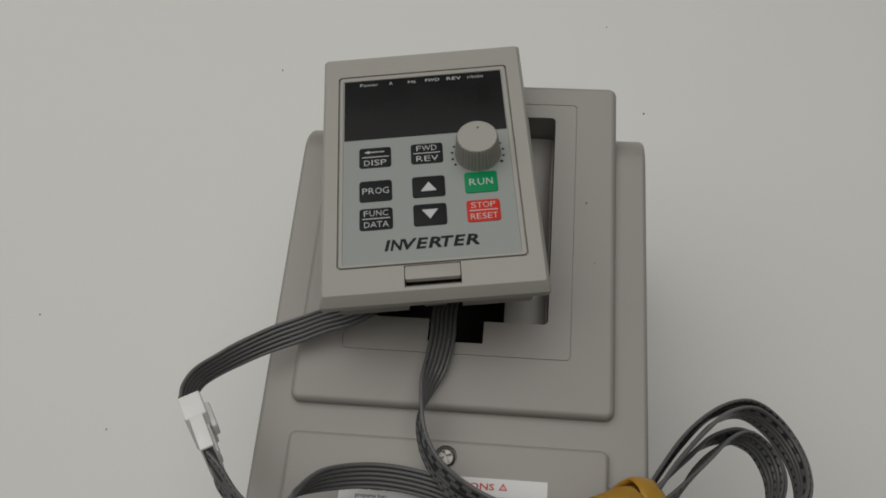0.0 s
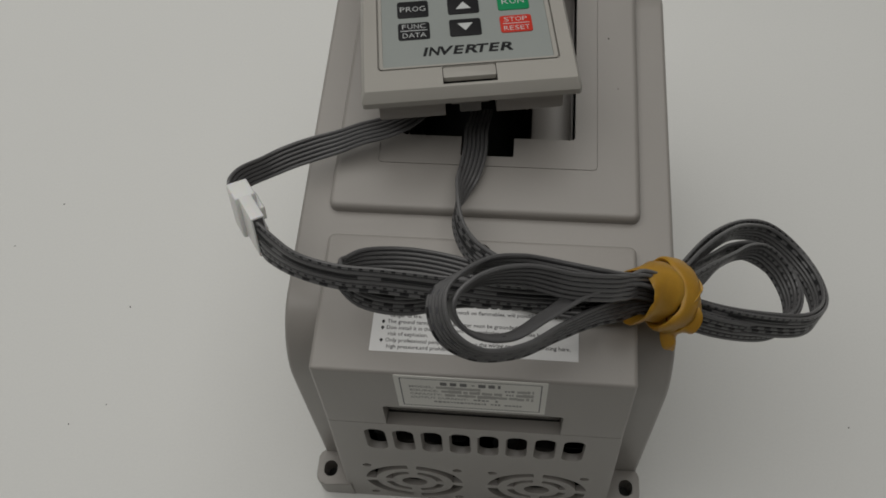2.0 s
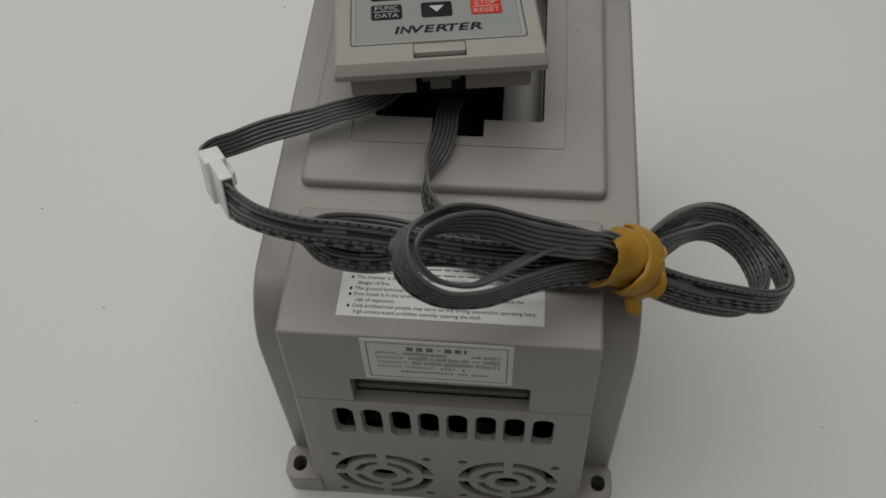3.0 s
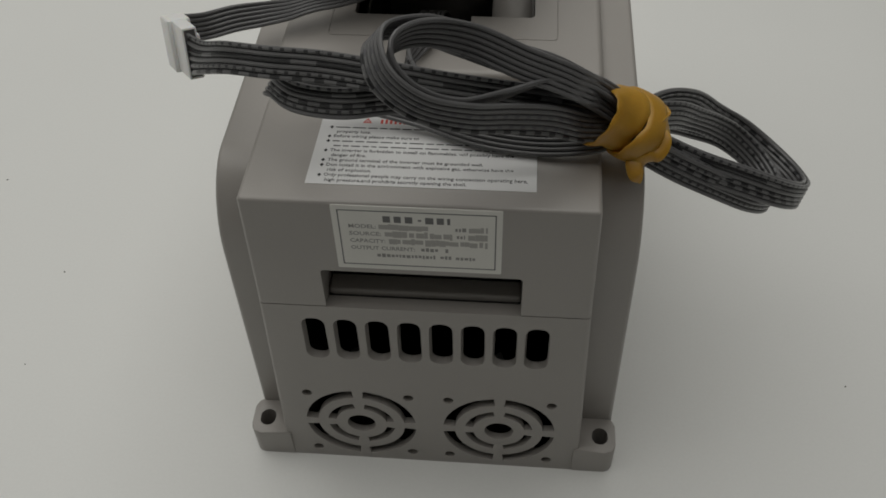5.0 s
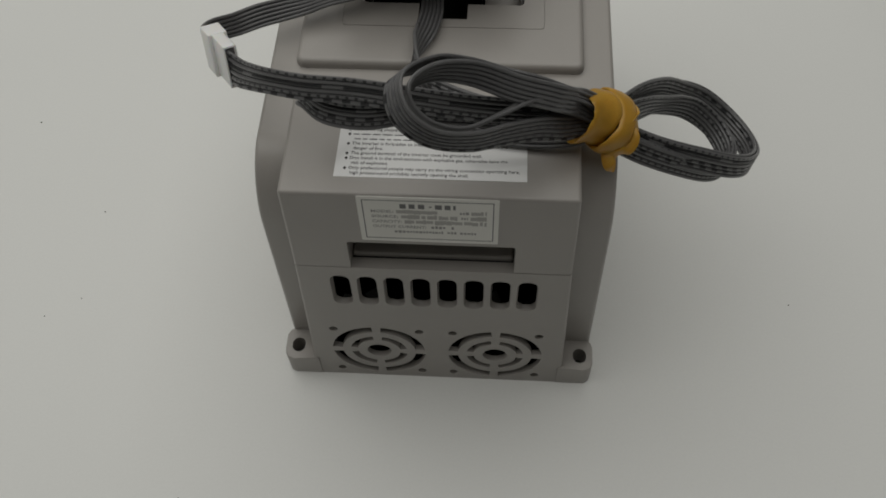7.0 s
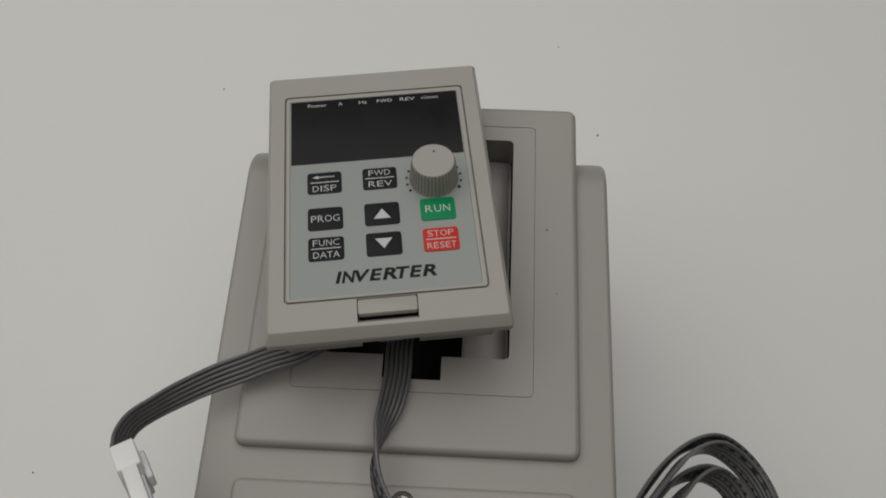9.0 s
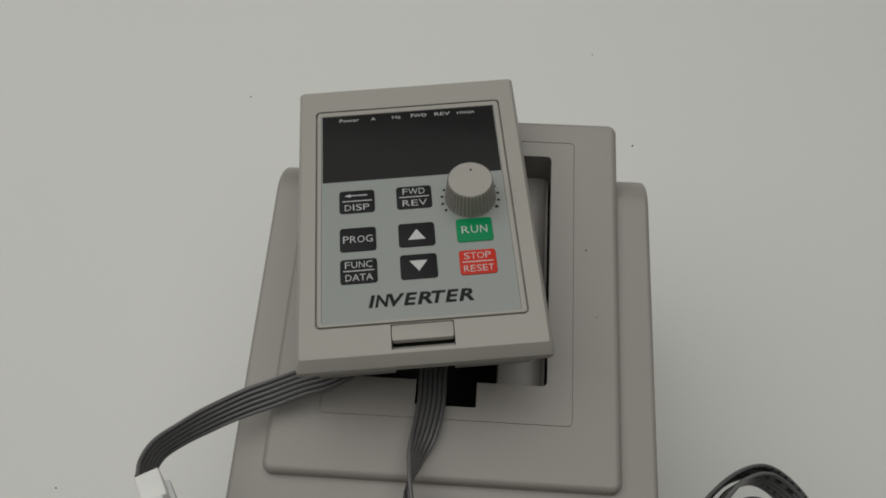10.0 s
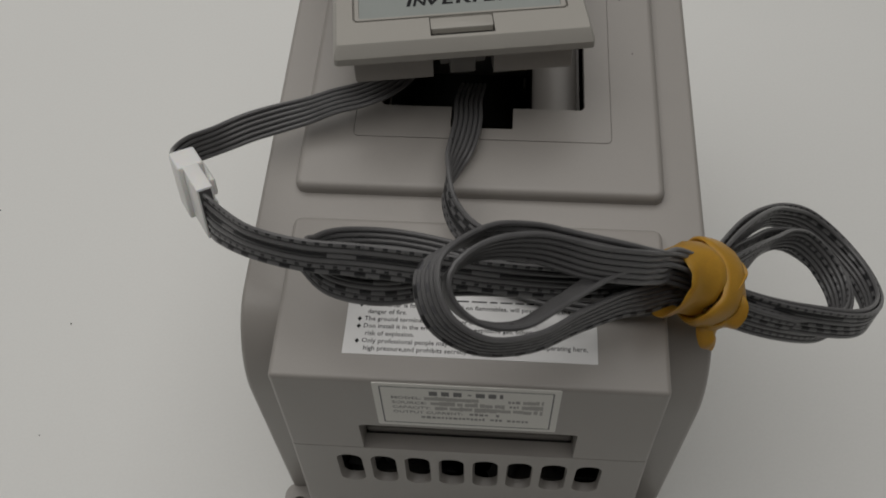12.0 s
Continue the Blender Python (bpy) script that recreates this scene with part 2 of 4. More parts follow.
def tube(centres, ups, run, radius, sides=8):
    """A round wire along centres; ups points to the printed side."""
    bm = bmesh.new()
    uv = bm.loops.layers.uv.new("UVMap")
    ahead = np.gradient(centres, axis=0)
    ahead /= np.linalg.norm(ahead, axis=1, keepdims=True)
    side = np.cross(ahead, ups)
    side /= np.linalg.norm(side, axis=1, keepdims=True)
    ups = np.cross(side, ahead)
    rings = []
    for k in range(len(centres)):
        rings.append([bm.verts.new(centres[k] + radius * (-math.cos(2 * math.pi * j / sides) * ups[k] + math.sin(2 * math.pi * j / sides) * side[k])) for j in range(sides)])
    for k in range(len(centres) - 1):
        for j in range(sides):
            face = bm.faces.new((rings[k][j], rings[k][(j + 1) % sides], rings[k + 1][(j + 1) % sides], rings[k + 1][j]))
            for loop, (a, b) in zip(face.loops, ((k, j), (k, j + 1), (k + 1, j + 1), (k + 1, j))):
                loop[uv].uv = (run[a] * MM, b / sides)
    bm.faces.new(rings[0][::-1])
    bm.faces.new(rings[-1])
    bmesh.ops.recalc_face_normals(bm, faces=bm.faces)
    return bm


# ---- table ----
top = thing("tabletop", pose(0, 0.12, 0), "smooth white tabletop with a few dust specks", "table", kind="structure")
part("slab", box(-800, 800, -600, 600, -28, 0, 1.5), TABLE, top)
for sx in (-1, 1):
    for sy in (-1, 1):
        part("leg", box(sx * 740 - 25, sx * 740 + 25, sy * 540 - 25, sy * 540 + 25, -750, -28.5, 2.0), FRAME, top)


# ---- unseen plain room added round the table to shape the bounced light ----
def room_part(name, x0, x1, y0, y1, z0, z1, mat, label, category):
    bm = box(x0, x1, y0, y1, z0, z1)
    ob = new(name, finish(bm, mat))
    return tagged(ob, label, category, kind="structure")


room_part("floor", -2.3, 2.3, -2.1, 2.5, -0.85, -0.75, UNSEEN_FLOOR, "unseen plain grey floor added under the table", "floor")
room_part("ceiling", -2.3, 2.3, -2.1, 2.5, 1.93, 2.03, UNSEEN_WALL, "unseen plain grey ceiling added to bounce light", "ceiling")
room_part("wall_north", -2.3, 2.3, 2.5, 2.6, -0.85, 2.03, UNSEEN_WALL, "unseen plain grey wall added to bounce light", "wall")
room_part("wall_south", -2.3, 2.3, -2.2, -2.1, -0.85, 2.03, UNSEEN_WALL, "unseen plain grey wall added to bounce light", "wall")
room_part("wall_east", 2.3, 2.4, -2.2, 2.6, -0.85, 2.03, UNSEEN_WALL, "unseen plain grey wall added to bounce light", "wall")
room_part("wall_west", -2.4, -2.3, -2.2, 2.6, -0.85, 2.03, UNSEEN_WALL, "unseen plain grey wall added to bounce light", "wall")


# ---- the inverter ----
drive = thing("frequency_inverter", pose(0, 0, 0), "grey plastic motor drive lying on a white table, keypad bay open", "electronics")


def front_y(z):
    """How far back the front face lies at a height: it leans slightly."""
    return -0.8 + 0.048 * z


def side_x(z):
    """Half the width of the front face at a height."""
    return 51.9 - 0.035 * z


def front_slab(z0, z1, ahead, back_y, inset=0.0):
    return hexa((-side_x(z0) + inset, side_x(z0) - inset, front_y(z0) + ahead, back_y), (-side_x(z1) + inset, side_x(z1) - inset, front_y(z1) + ahead, back_y), z0, z1)


HOLE = rounded(0.1, 130.6, 58.2, 78.2, 1.6)
NOTCH = rounded(0.1, 90, 17.6, 12, 0.4)


def bay_cutters(floor):
    return [prism(HOLE, floor, 140), prism(NOTCH, 100, 140), box(-15, 14.8, 84.4, 169, 62, 116), box(-28.6, 0, 91.9, 169, 62, 116)]


def shell():
    """The main housing: a side profile, rounded at both shoulders, pulled across the width."""
    profile = [(12.3, 0), (12.3, 13), (13.0, 60), (13.6, 93)]
    profile += [(32.5 - 18.9 * math.cos(radians(a)), 93 + 28 * math.sin(radians(a))) for a in range(8, 91, 8)]
    profile += [(33.5, 121), (153.5, 121)]
    profile += [(155 + 19 * math.sin(radians(a)), 93 + 28 * math.cos(radians(a))) for a in range(6, 91, 8)]
    profile += [(174.5, 60), (174.5, 0)]
    bm = bmesh.new()
    left = [bm.verts.new((-62.2 + 0.0195 * z - 0.008 * max(0.0, y - 90), y, z)) for y, z in profile]
    right = [bm.verts.new((63.2 - 0.0195 * z, y, z)) for y, z in profile]
    bm.faces.new(left)
    bm.faces.new(right[::-1])
    n = len(profile)
    for i in range(n):
        bm.faces.new((left[i], right[i], right[(i + 1) % n], left[(i + 1) % n]))
    bmesh.ops.recalc_face_normals(bm, faces=bm.faces)
    rims = [e for e in bm.edges if abs(e.verts[0].co.x - e.verts[1].co.x) < 3 and min(e.verts[0].co.z, e.verts[1].co.z) > 1]
    bmesh.ops.bevel(bm, geom=rims, offset=1.5, segments=4, profile=0.5, affect="EDGES")
    cavity = hexa((-46, 46, front_y(4) + 2.0, 60), (-44, 44, front_y(79) + 2.6, 60), 4, 79)
    return cut(bm, [cavity, *bay_cutters(102), box(-28.6, 28.6, 5, 41, 83.9, 101.4)])


part("housing", shell(), GREY, drive)


def deck():
    bm = pillow(0, 122.9, 100.8, 121.2, 3.0, 96, 124.5, 2.0)
    ring = cut(prism(rounded(0.3, 127.6, 72.6, 95.4, 1.6), 124.05, 126), [prism(rounded(0.3, 127.6, 72.1, 94.9, 1.3), 122, 127)])
    return cut(bm, [*bay_cutters(110.5), ring])


part("top_deck", deck(), GREY, drive, "raised keypad deck with an open rectangular bay")
# black box added in the bay, painting the shade of its depth
part("bay_lining", cut(box(-29.2, 15.4, 83.8, 169.6, 61.6, 108.6), [box(-28.4, 14.6, 84.6, 168.8, 62.4, 120)]), SHADE_AND_FAN_BLACK, drive, "black lining that paints shade into the bay")
part("bay_shelf", turned(prism([(21.6 + 6.9 * math.cos(radians(a)), 1.3 * math.sin(radians(a))) for a in range(0, 181, 12)], 0, 77), Matrix(((1, 0, 0, 0), (0, 0, 1, 92), (0, 1, 0, 110.4), (0, 0, 0, 1)))), GREY, drive)
part("rear_panel", box(-50, 50, 160, 182.6, 0, 110, 2.0), GREY, drive)
part("pin", box(12.6, 13.6, 128, 133, 88, 91.5, 0.3), STEEL, drive, "bare metal pin glinting inside the bay")


def cover():
    """The terminal cover: sloping top, leaning front, a wide notch at its lower edge."""
    bm = bmesh.new()
    z0 = 84.2
    low = [(-side_x(z0), front_y(z0)), (side_x(z0), front_y(z0)), (side_x(z0), 53), (-side_x(z0), 53)]
    high = [(-47.9, 4.9, 127.0), (47.9, 4.9, 127.0), (48.9, 53.0, 123.55), (-48.9, 53.0, 123.55)]
    a = [bm.verts.new((x, y, z0)) for x, y in low]
    b = [bm.verts.new(v) for v in high]
    bm.faces.new(a[::-1])
    bm.faces.new(b)
    for n in range(4):
        bm.faces.new((a[n], a[(n + 1) % 4], b[(n + 1) % 4], b[n]))
    upright = [e for e in bm.edges if abs(e.verts[0].co.z - e.verts[1].co.z) > 20 and e.verts[0].co.y > 30]
    bmesh.ops.bevel(bm, geom=upright, offset=2.4, segments=4, profile=0.5, affect="EDGES")
    rims = [e for e in bm.edges if min(e.verts[0].co.z, e.verts[1].co.z) > 100 or (abs(e.verts[0].co.z - e.verts[1].co.z) > 20 and e.verts[0].co.y < 20)]
    bmesh.ops.bevel(bm, geom=rims, offset=1.3, segments=3, profile=0.5, affect="EDGES")
    notch = turned(prism(rounded(0, 89.4, 57.2, 21.4, 1.2), -12, 60), Matrix(((1, 0, 0, 0), (0, 0, 1, 0), (0, 1, 0, 0), (0, 0, 0, 1))))
    well = prism([(0.1 + 3.5 * math.cos(radians(a)), 47.7 + 3.5 * math.sin(radians(a))) for a in range(0, 360, 15)], 121.5, 140)
    return cut(bm, [notch, well])


terminal_cover = part("terminal_cover", cover(), GREY, drive, "grey terminal cover with two stickers")
# thin black strip on the sill paints the shaded gap before the ledge
part("terminal_seam", box(-28.4, 28.4, 7.6, 8.5, 83.7, 83.9), SHADE_AND_FAN_BLACK, terminal_cover, "painted dark line of shade in front of the ledge")
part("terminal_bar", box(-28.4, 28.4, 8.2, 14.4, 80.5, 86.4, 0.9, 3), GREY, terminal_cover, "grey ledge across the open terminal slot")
# pocket coloured black for the shade at the back of the slot
part("terminal_gap", cut(box(-28.5, 28.5, 14.5, 40.9, 83.95, 101.3), [box(-28.1, 28.1, 10, 40.4, 84.3, 100.9)]), SHADE_AND_FAN_BLACK, terminal_cover, "black lining that paints shade into the terminal slot")


def cover_top(y):
    return 127.0 - (y - 4.9) * 3.4 / 47.1


def screw_head():
    bm = prism([(2.75 * math.cos(radians(a)), 2.75 * math.sin(radians(a))) for a in range(0, 360, 15)], 0, 1.9, 0.7, 3)
    slots = [box(-0.5, 0.5, -2.0, 2.0, 0.5, 3), box(-2.0, 2.0, -0.5, 0.5, 0.5, 3)]
    return turned(cut(bm, slots), Matrix.Translation((0.1, 47.7, 121.6)) @ Matrix.Rotation(radians(28), 4, "Z"))


part("screw", screw_head(), STEEL, terminal_cover, "zinc cross-head screw sunk in its hole")


def arc_slot(r0, r1, a0, a1):
    steps = 8
    ring = [(r1 * math.cos(radians(a0 + (a1 - a0) * n / steps)), r1 * math.sin(radians(a0 + (a1 - a0) * n / steps))) for n in range(steps + 1)]
    ring += [(r0 * math.cos(radians(a1 + (a0 - a1) * n / steps)), r0 * math.sin(radians(a1 + (a0 - a1) * n / steps))) for n in range(steps + 1)]
    return ring


def disc(r, x=0.0, y=0.0, steps=20):
    return [(x + r * math.cos(2 * math.pi * n / steps), y + r * math.sin(2 * math.pi * n / steps)) for n in range(steps)]


def drafted(mouth, throat, depths, bm):
    """A slot cutter that narrows from its mouth to its throat."""
    rings = [[bm.verts.new((x, y, z)) for x, y in outline] for outline, z in zip((mouth, mouth, throat, throat), depths)]
    n = len(mouth)
    bm.faces.new(rings[0])
    bm.faces.new(rings[-1][::-1])
    for a, b in zip(rings, rings[1:]):
        for i in range(n):
            bm.faces.new((b[i], b[(i + 1) % n], a[(i + 1) % n], a[i]))


def front_panel():
    """The lower front: eight slots and two round fan grilles cut through a thin wall."""
    bm = front_slab(0, 83.8, 0, 14)
    edges = [e for e in bm.edges if abs(e.verts[0].co.z - e.verts[1].co.z) > 20 and e.verts[0].co.y < 10]
    bmesh.ops.bevel(bm, geom=edges, offset=1.2, segments=3, profile=0.5, affect="EDGES")
    cavity = hexa((-47.5, 47.5, front_y(2.5) + 2.2, 30), (-45.5, 45.5, front_y(80) + 2.7, 30), 2.5, 80)
    upright = Matrix.Translation((0, 0, 0)) @ Matrix(((1, 0, 0, 0), (0, 0, -1, 0), (0, 1, 0, 0), (0, 0, 0, 1)))
    slots = bmesh.new()
    for n in range(8):
        drafted(rounded(-33.9 + 9.69 * n, 68.2, 7.5, 19.8, 3.2, 4), rounded(-33.4 + 9.69 * n, 68.5, 6.3, 19.0, 2.7, 4), (8, -1.6, -6.4, -9), slots)
    for cx in (-23.5, 23.5):
        shapes = [disc(4.9)]
        for a in (0, 90, 180, 270):
            gap0, gap1 = math.degrees(1.7 / 17), math.degrees(1.7 / 10)
            shapes += [arc_slot(14.9, 18.9, a + gap0, a + 90 - gap0), arc_slot(8.7, 11.5, a + gap1, a + 90 - gap1)]
        shapes += [disc(1.75, sx * 16.9, sz * 16.6, 12) for sx in (-1, 1) for sz in (-1, 1)]
        for shape in shapes:
            prism([(x + cx, y + 22.0) for x, y in shape], -8, 8, bm=slots)
    return cut(bm, [cavity, turned(slots, upright)])


# black lining added behind slots and grilles, in place of deep shade
part("inner_lining", cut(box(-44.6, 44.6, 5.2, 59, 3.4, 79.2), [box(-44, 44, 0, 58.4, 4, 78.6)]), SHADE_AND_FAN_BLACK, drive, "black lining that paints shade behind the front panel")
grille = part("front_panel", front_panel(), GREY, drive, "vented front panel with two round fan grilles")
for cx in (-23.5, 23.5):
    at = Matrix.Translation((cx, 20, 22.3)) @ Matrix.Rotation(radians(90), 4, "X")
    fan = part("fan", turned(prism(disc(9.0), 0, 6, 0.8), at), DUST, drive, "black cooling fan behind its grille")
    for n in range(7):
        part("blade", turned(box(7, 18.4, -3.2, 3.2, 1.5, 2.2), at @ Matrix.Rotation(radians(360 * n / 7), 4, "Z") @ Matrix.Rotation(radians(30), 4, "X")), SHADE_AND_FAN_BLACK, fan)


def ear(side, y0, y1, hole_y):
    xs = (side * 49.5, side * 63.9)
    x0, x1 = min(xs), max(xs)
    outline = rounded((x0 + x1) / 2, (y0 + y1) / 2, x1 - x0, y1 - y0, 3.6, 5)
    outline = [(x if (x - (x0 + x1) / 2) * side > 0 else side * 49.5, y) for x, y in outline]
    outline = [(x, y) if not ((x == side * 49.5)) else (x, y0 if y < (y0 + y1) / 2 else y1) for x, y in outline]
    clean = [p for n, p in enumerate(outline) if p != outline[n - 1]]
    bm = prism(clean, 0, 13.5, 0.7, 2)
    return cut(bm, [prism(rounded(side * 58.6, hole_y, 5.4, 6.4, 2.6, 5), 2, 20)])


for side in (-1, 1):
    for y0, y1, hole_y in ((-1.0, 13.2, 5.4), (171.0, 184.0, 178.0)):
        lug = part("mounting_ear", ear(side, y0, y1, hole_y), GREY, drive, "mounting ear with a slotted screw hole")
        # disc coloured black for the shade down in the hole
        part("screw_hole", prism(rounded(side * 58.6, hole_y, 5.3, 6.3, 2.55, 5), 2.02, 2.3), SHADE_AND_FAN_BLACK, lug, "black disc that paints shade in the screw hole")


# ---- stickers ----
def lifted(x, y):
    """How far the caution sticker has come away from the cover, towards one corner."""
    crease = 0.55 * math.exp(-((y + 9.0 - 0.12 * (x - 24)) / 2.2) ** 2) / (1 + math.exp(-(x - 21) / 2.5))
    return crease + 0.25 * math.exp(-((x - 29) / 5) ** 2 - ((y - 2) / 6) ** 2)


def warning_sticker():
    slope = Matrix.Translation((0, 26.75, cover_top(26.75))) @ Matrix.Rotation(-math.atan(3.4 / 47.1), 4, "X")
    sheet = bmesh.new()
    columns, lines_up = 44, 22
    grid = [[[sheet.verts.new((-30.7 + 61.6 * i / columns, -14.85 + 30.2 * j / lines_up, z + lifted(-30.7 + 61.6 * i / columns, -14.85 + 30.2 * j / lines_up))) for i in range(columns + 1)] for j in range(lines_up + 1)] for z in (0.02, 0.14)]
    for j in range(lines_up):
        for i in range(columns):
            for level, way in ((0, -1), (1, 1)):
                sheet.faces.new([grid[level][j][i], grid[level][j][i + 1], grid[level][j + 1][i + 1], grid[level][j + 1][i]][::way])
    rim = [(0, i) for i in range(columns)] + [(j, columns) for j in range(lines_up)] + [(lines_up, columns - i) for i in range(columns)] + [(lines_up - j, 0) for j in range(lines_up)]
    for (j0, i0), (j1, i1) in zip(rim, rim[1:] + rim[:1]):
        sheet.faces.new((grid[0][j0][i0], grid[0][j1][i1], grid[1][j1][i1], grid[1][j0][i0]))
    paper = part("warning_sticker", turned(sheet, slope), PAPER, terminal_cover, "white caution sticker with small black print")
    lines = []
    rows = [("", "o"), ("property loss.", ""), ("Before wiring please make sure to", "o"), ("", "o"), ("", ""),
            ("The inverter is forbidden to install on flammables, will possibly have the", "o"), ("danger of fire.", ""),
            ("The ground terminal of the inverter must be grounded well.", "o"),
            ("Don install it in the environment with explosive gas, otherwise have the", "o"), ("risk of explosion.", ""),
            ("Only professional people may carry on the wiring connection operating here,", "o"), ("high pressure,and prohibits secretly opening the shell.", "")]
    for n, (text, mark) in enumerate(rows):
        y = 9.6 - 2.08 * n
        x = -26.2 if mark else -25.6
        if mark:
            lines.append(turned(prism([(0.55, 0), (0, 0.7), (-0.55, 0), (0, -0.7)], 0.13, 0.18), Matrix.Translation((-27.4, y, 0))))
        if text:
            bm = writing(text, 1.75, x, y, 0.16, 0.012, centre=False, depth=0.02)
            lines.append(bm)
        else:
            at = x
            rng = random.Random(n)
            while at < 22:
                word = rng.uniform(1.2, 4.6)
                lines.append(bar(at, at + word, y, 0.38, 0.16, 0.02))
                at += word + 0.7
    print_bm = joined(lines)
    for v in print_bm.verts:
        v.co.z += lifted(v.co.x, v.co.y)
    part("print", turned(print_bm, slope), DARK_INK, paper)
    title = [bar(-13.8 + 1.32 * n, -13.1 + 1.32 * n, 12.8, 1.9, 0.16, 0.02) for n in range(15)] + [writing("IONS", 2.7, 11.2, 12.8, 0.17, 0.06, width=8.2, depth=0.02)]
    for cx in (-17.6, 17.9):
        tri = [(cx + 1.5 * math.sin(radians(a)), 12.7 + 1.5 * math.cos(radians(a))) for a in (0, 240, 120)]
        small = [(cx + 0.8 * math.sin(radians(a)), 12.7 + 0.8 * math.cos(radians(a))) for a in (0, 240, 120)]
        title.append(cut(prism(tri, 0.13, 0.18), [prism(small, 0, 1)]))
        title.append(bar(cx - 0.12, cx + 0.12, 12.6, 0.8, 0.16, 0.02))
    title_bm = joined(title)
    for v in title_bm.verts:
        v.co.z += lifted(v.co.x, v.co.y)
    part("heading", turned(title_bm, slope), RED_INK, paper, "red caution heading with warning triangles")


warning_sticker()


def nameplate():
    z_mid = 114.2
    lean = Matrix.Translation((0, front_y(z_mid) + 0.02 - 0.35, z_mid)) @ Matrix.Rotation(radians(90) - math.atan(0.048), 4, "X")
    plate = part("nameplate", turned(prism(rounded(-0.2, 0, 45.4, 24.2, 0.4, 2), -0.3, 0.12), lean), FOIL, terminal_cover, "pale rating plate sticker with a thin printed frame")
    frame_bm = cut(prism(rounded(-0.2, 0, 42.2, 21.0, 0.2, 2), 0.1, 0.15), [prism(rounded(-0.2, 0, 41.5, 20.3, 0.2, 2), 0, 1)])
    part("print_frame", turned(frame_bm, lean), GREY_INK, plate)
    ink = []
    for n, wide in enumerate((2.0, 1.9, 2.0, 0.9, 2.2, 1.9, 0.8)):
        mid = (-8.2, -5.3, -2.3, 0.6, 3.2, 6.1, 8.3)[n]
        ink.append(bar(mid - wide / 2, mid + wide / 2, 7.5, 0.6 if n == 3 else 2.3, 0.13, 0.02))
    part("heading", turned(joined(ink), lean), GREY_INK, plate)
    ink = []
    for n, (word, wide) in enumerate((("MODEL:", 7.4), ("SOURCE:", 8.6), ("CAPACITY:", 9.6), ("OUTPUT CURRENT:", 17.5))):
        ink.append(writing(word, 2.0, -18.6, 4.6 - 2.75 * n, 0.13, 0.03, width=wide, centre=False, depth=0.02))
    rng = random.Random(4)
    for x0, x1, y in ((10.0, 13.0, 4.6), (10.4, 12.6, 1.85), (0.6, 5.2, -3.6), (7.2, 8.2, -3.6), (-11.6, 4.4, -6.5), (5.8, 9.0, -6.5), (10.0, 15.4, -6.5)):
        at = x0
        while at < x1:
            wide = rng.uniform(0.5, 1.1)
            ink.append(bar(at, min(at + wide, x1), y + rng.uniform(-0.1, 0.1), rng.uniform(0.9, 1.5), 0.13, 0.02))
            at += wide + 0.3
    part("print", turned(joined(ink), lean), FADED_INK, plate)
    pale = []
    for x0, x1, y in ((-10.5, 2.8, 4.6), (13.6, 18.6, 4.6), (-9.0, 9.2, 1.85), (13.4, 18.6, 1.85), (-8.0, 18.6, -0.9)):
        at = x0
        while at < x1:
            wide = rng.uniform(0.8, 2.6)
            pale.append(bar(at, min(at + wide, x1), y + rng.uniform(-0.2, 0.2), rng.uniform(1.5, 2.4), 0.13, 0.02))
            at += wide + rng.choice((0.02, 0.02, 0.5))
    part("blurred_print", turned(joined(pale), lean), PALE_INK, plate)


nameplate()


# ---- keypad ----
def axes(origin, u, v):
    u, v = Vector(u).normalized(), Vector(v)
    v = (v - u * u.dot(v)).normalized()
    n = u.cross(v)
    m = Matrix((u, v, n)).transposed().to_4x4()
    m.translation = Vector(origin) * MM
    return m


KEYPAD = axes((-11.73, 135.62, 149.27), (0.9894, 0.1448, -0.0094), (-0.1448, 0.9809, -0.13))
pad = thing("keypad", KEYPAD, "beige control keypad with dial, resting aslant on the drive", "keypad")


def bezel():
    bm = bmesh.new()
    rings = []
    for w, h, z, r in ((68.0, 99.6, -5.0, 1.2), (68.0, 99.6, -3.0, 1.2), (65.9, 95.0, -0.25, 0.8), (65.4, 94.5, 0.0, 0.7)):
        rings.append([bm.verts.new((x, y, z)) for x, y in rounded(0.1, -0.25 if z > -1 else 0, w, h, r, 3)])
    n = len(rings[0])
    bm.faces.new(rings[0][::-1])
    bm.faces.new(rings[-1])
    for a, b in zip(rings, rings[1:]):
        for i in range(n):
            bm.faces.new((a[i], a[(i + 1) % n], b[(i + 1) % n], b[i]))
    groove = cut(prism(rounded(0.1, 0, 57.1, 77.5, 1.3), -1.4, 1), [prism(rounded(0.1, 0, 55.9, 76.3, 0.9), -2, 2)])
    pocket = prism(rounded(0, -0.4, 53.6, 74.0, 0.6), -0.45, 1)
    latch = box(-8.4, 8.4, -46.4, -38.9, -4.8, 1)
    return cut(bm, [groove, pocket, latch])


body = part("bezel", bezel(), BEIGE, pad)
part("latch_ramp", turned(prism([(-46.35, -0.3), (-46.35, -4.3), (-44.4, -4.3), (-44.4, -2.6)], -8.3, 8.3), Matrix(((0, 0, 1, 0), (1, 0, 0, 0), (0, 1, 0, 0), (0, 0, 0, 1)))), BEIGE, pad)
part("latch", prism(rounded(0, -41.5, 16.4, 4.6, 0.6), -1.6, 0.08, 0.22), BEIGE, pad, "sprung release latch")
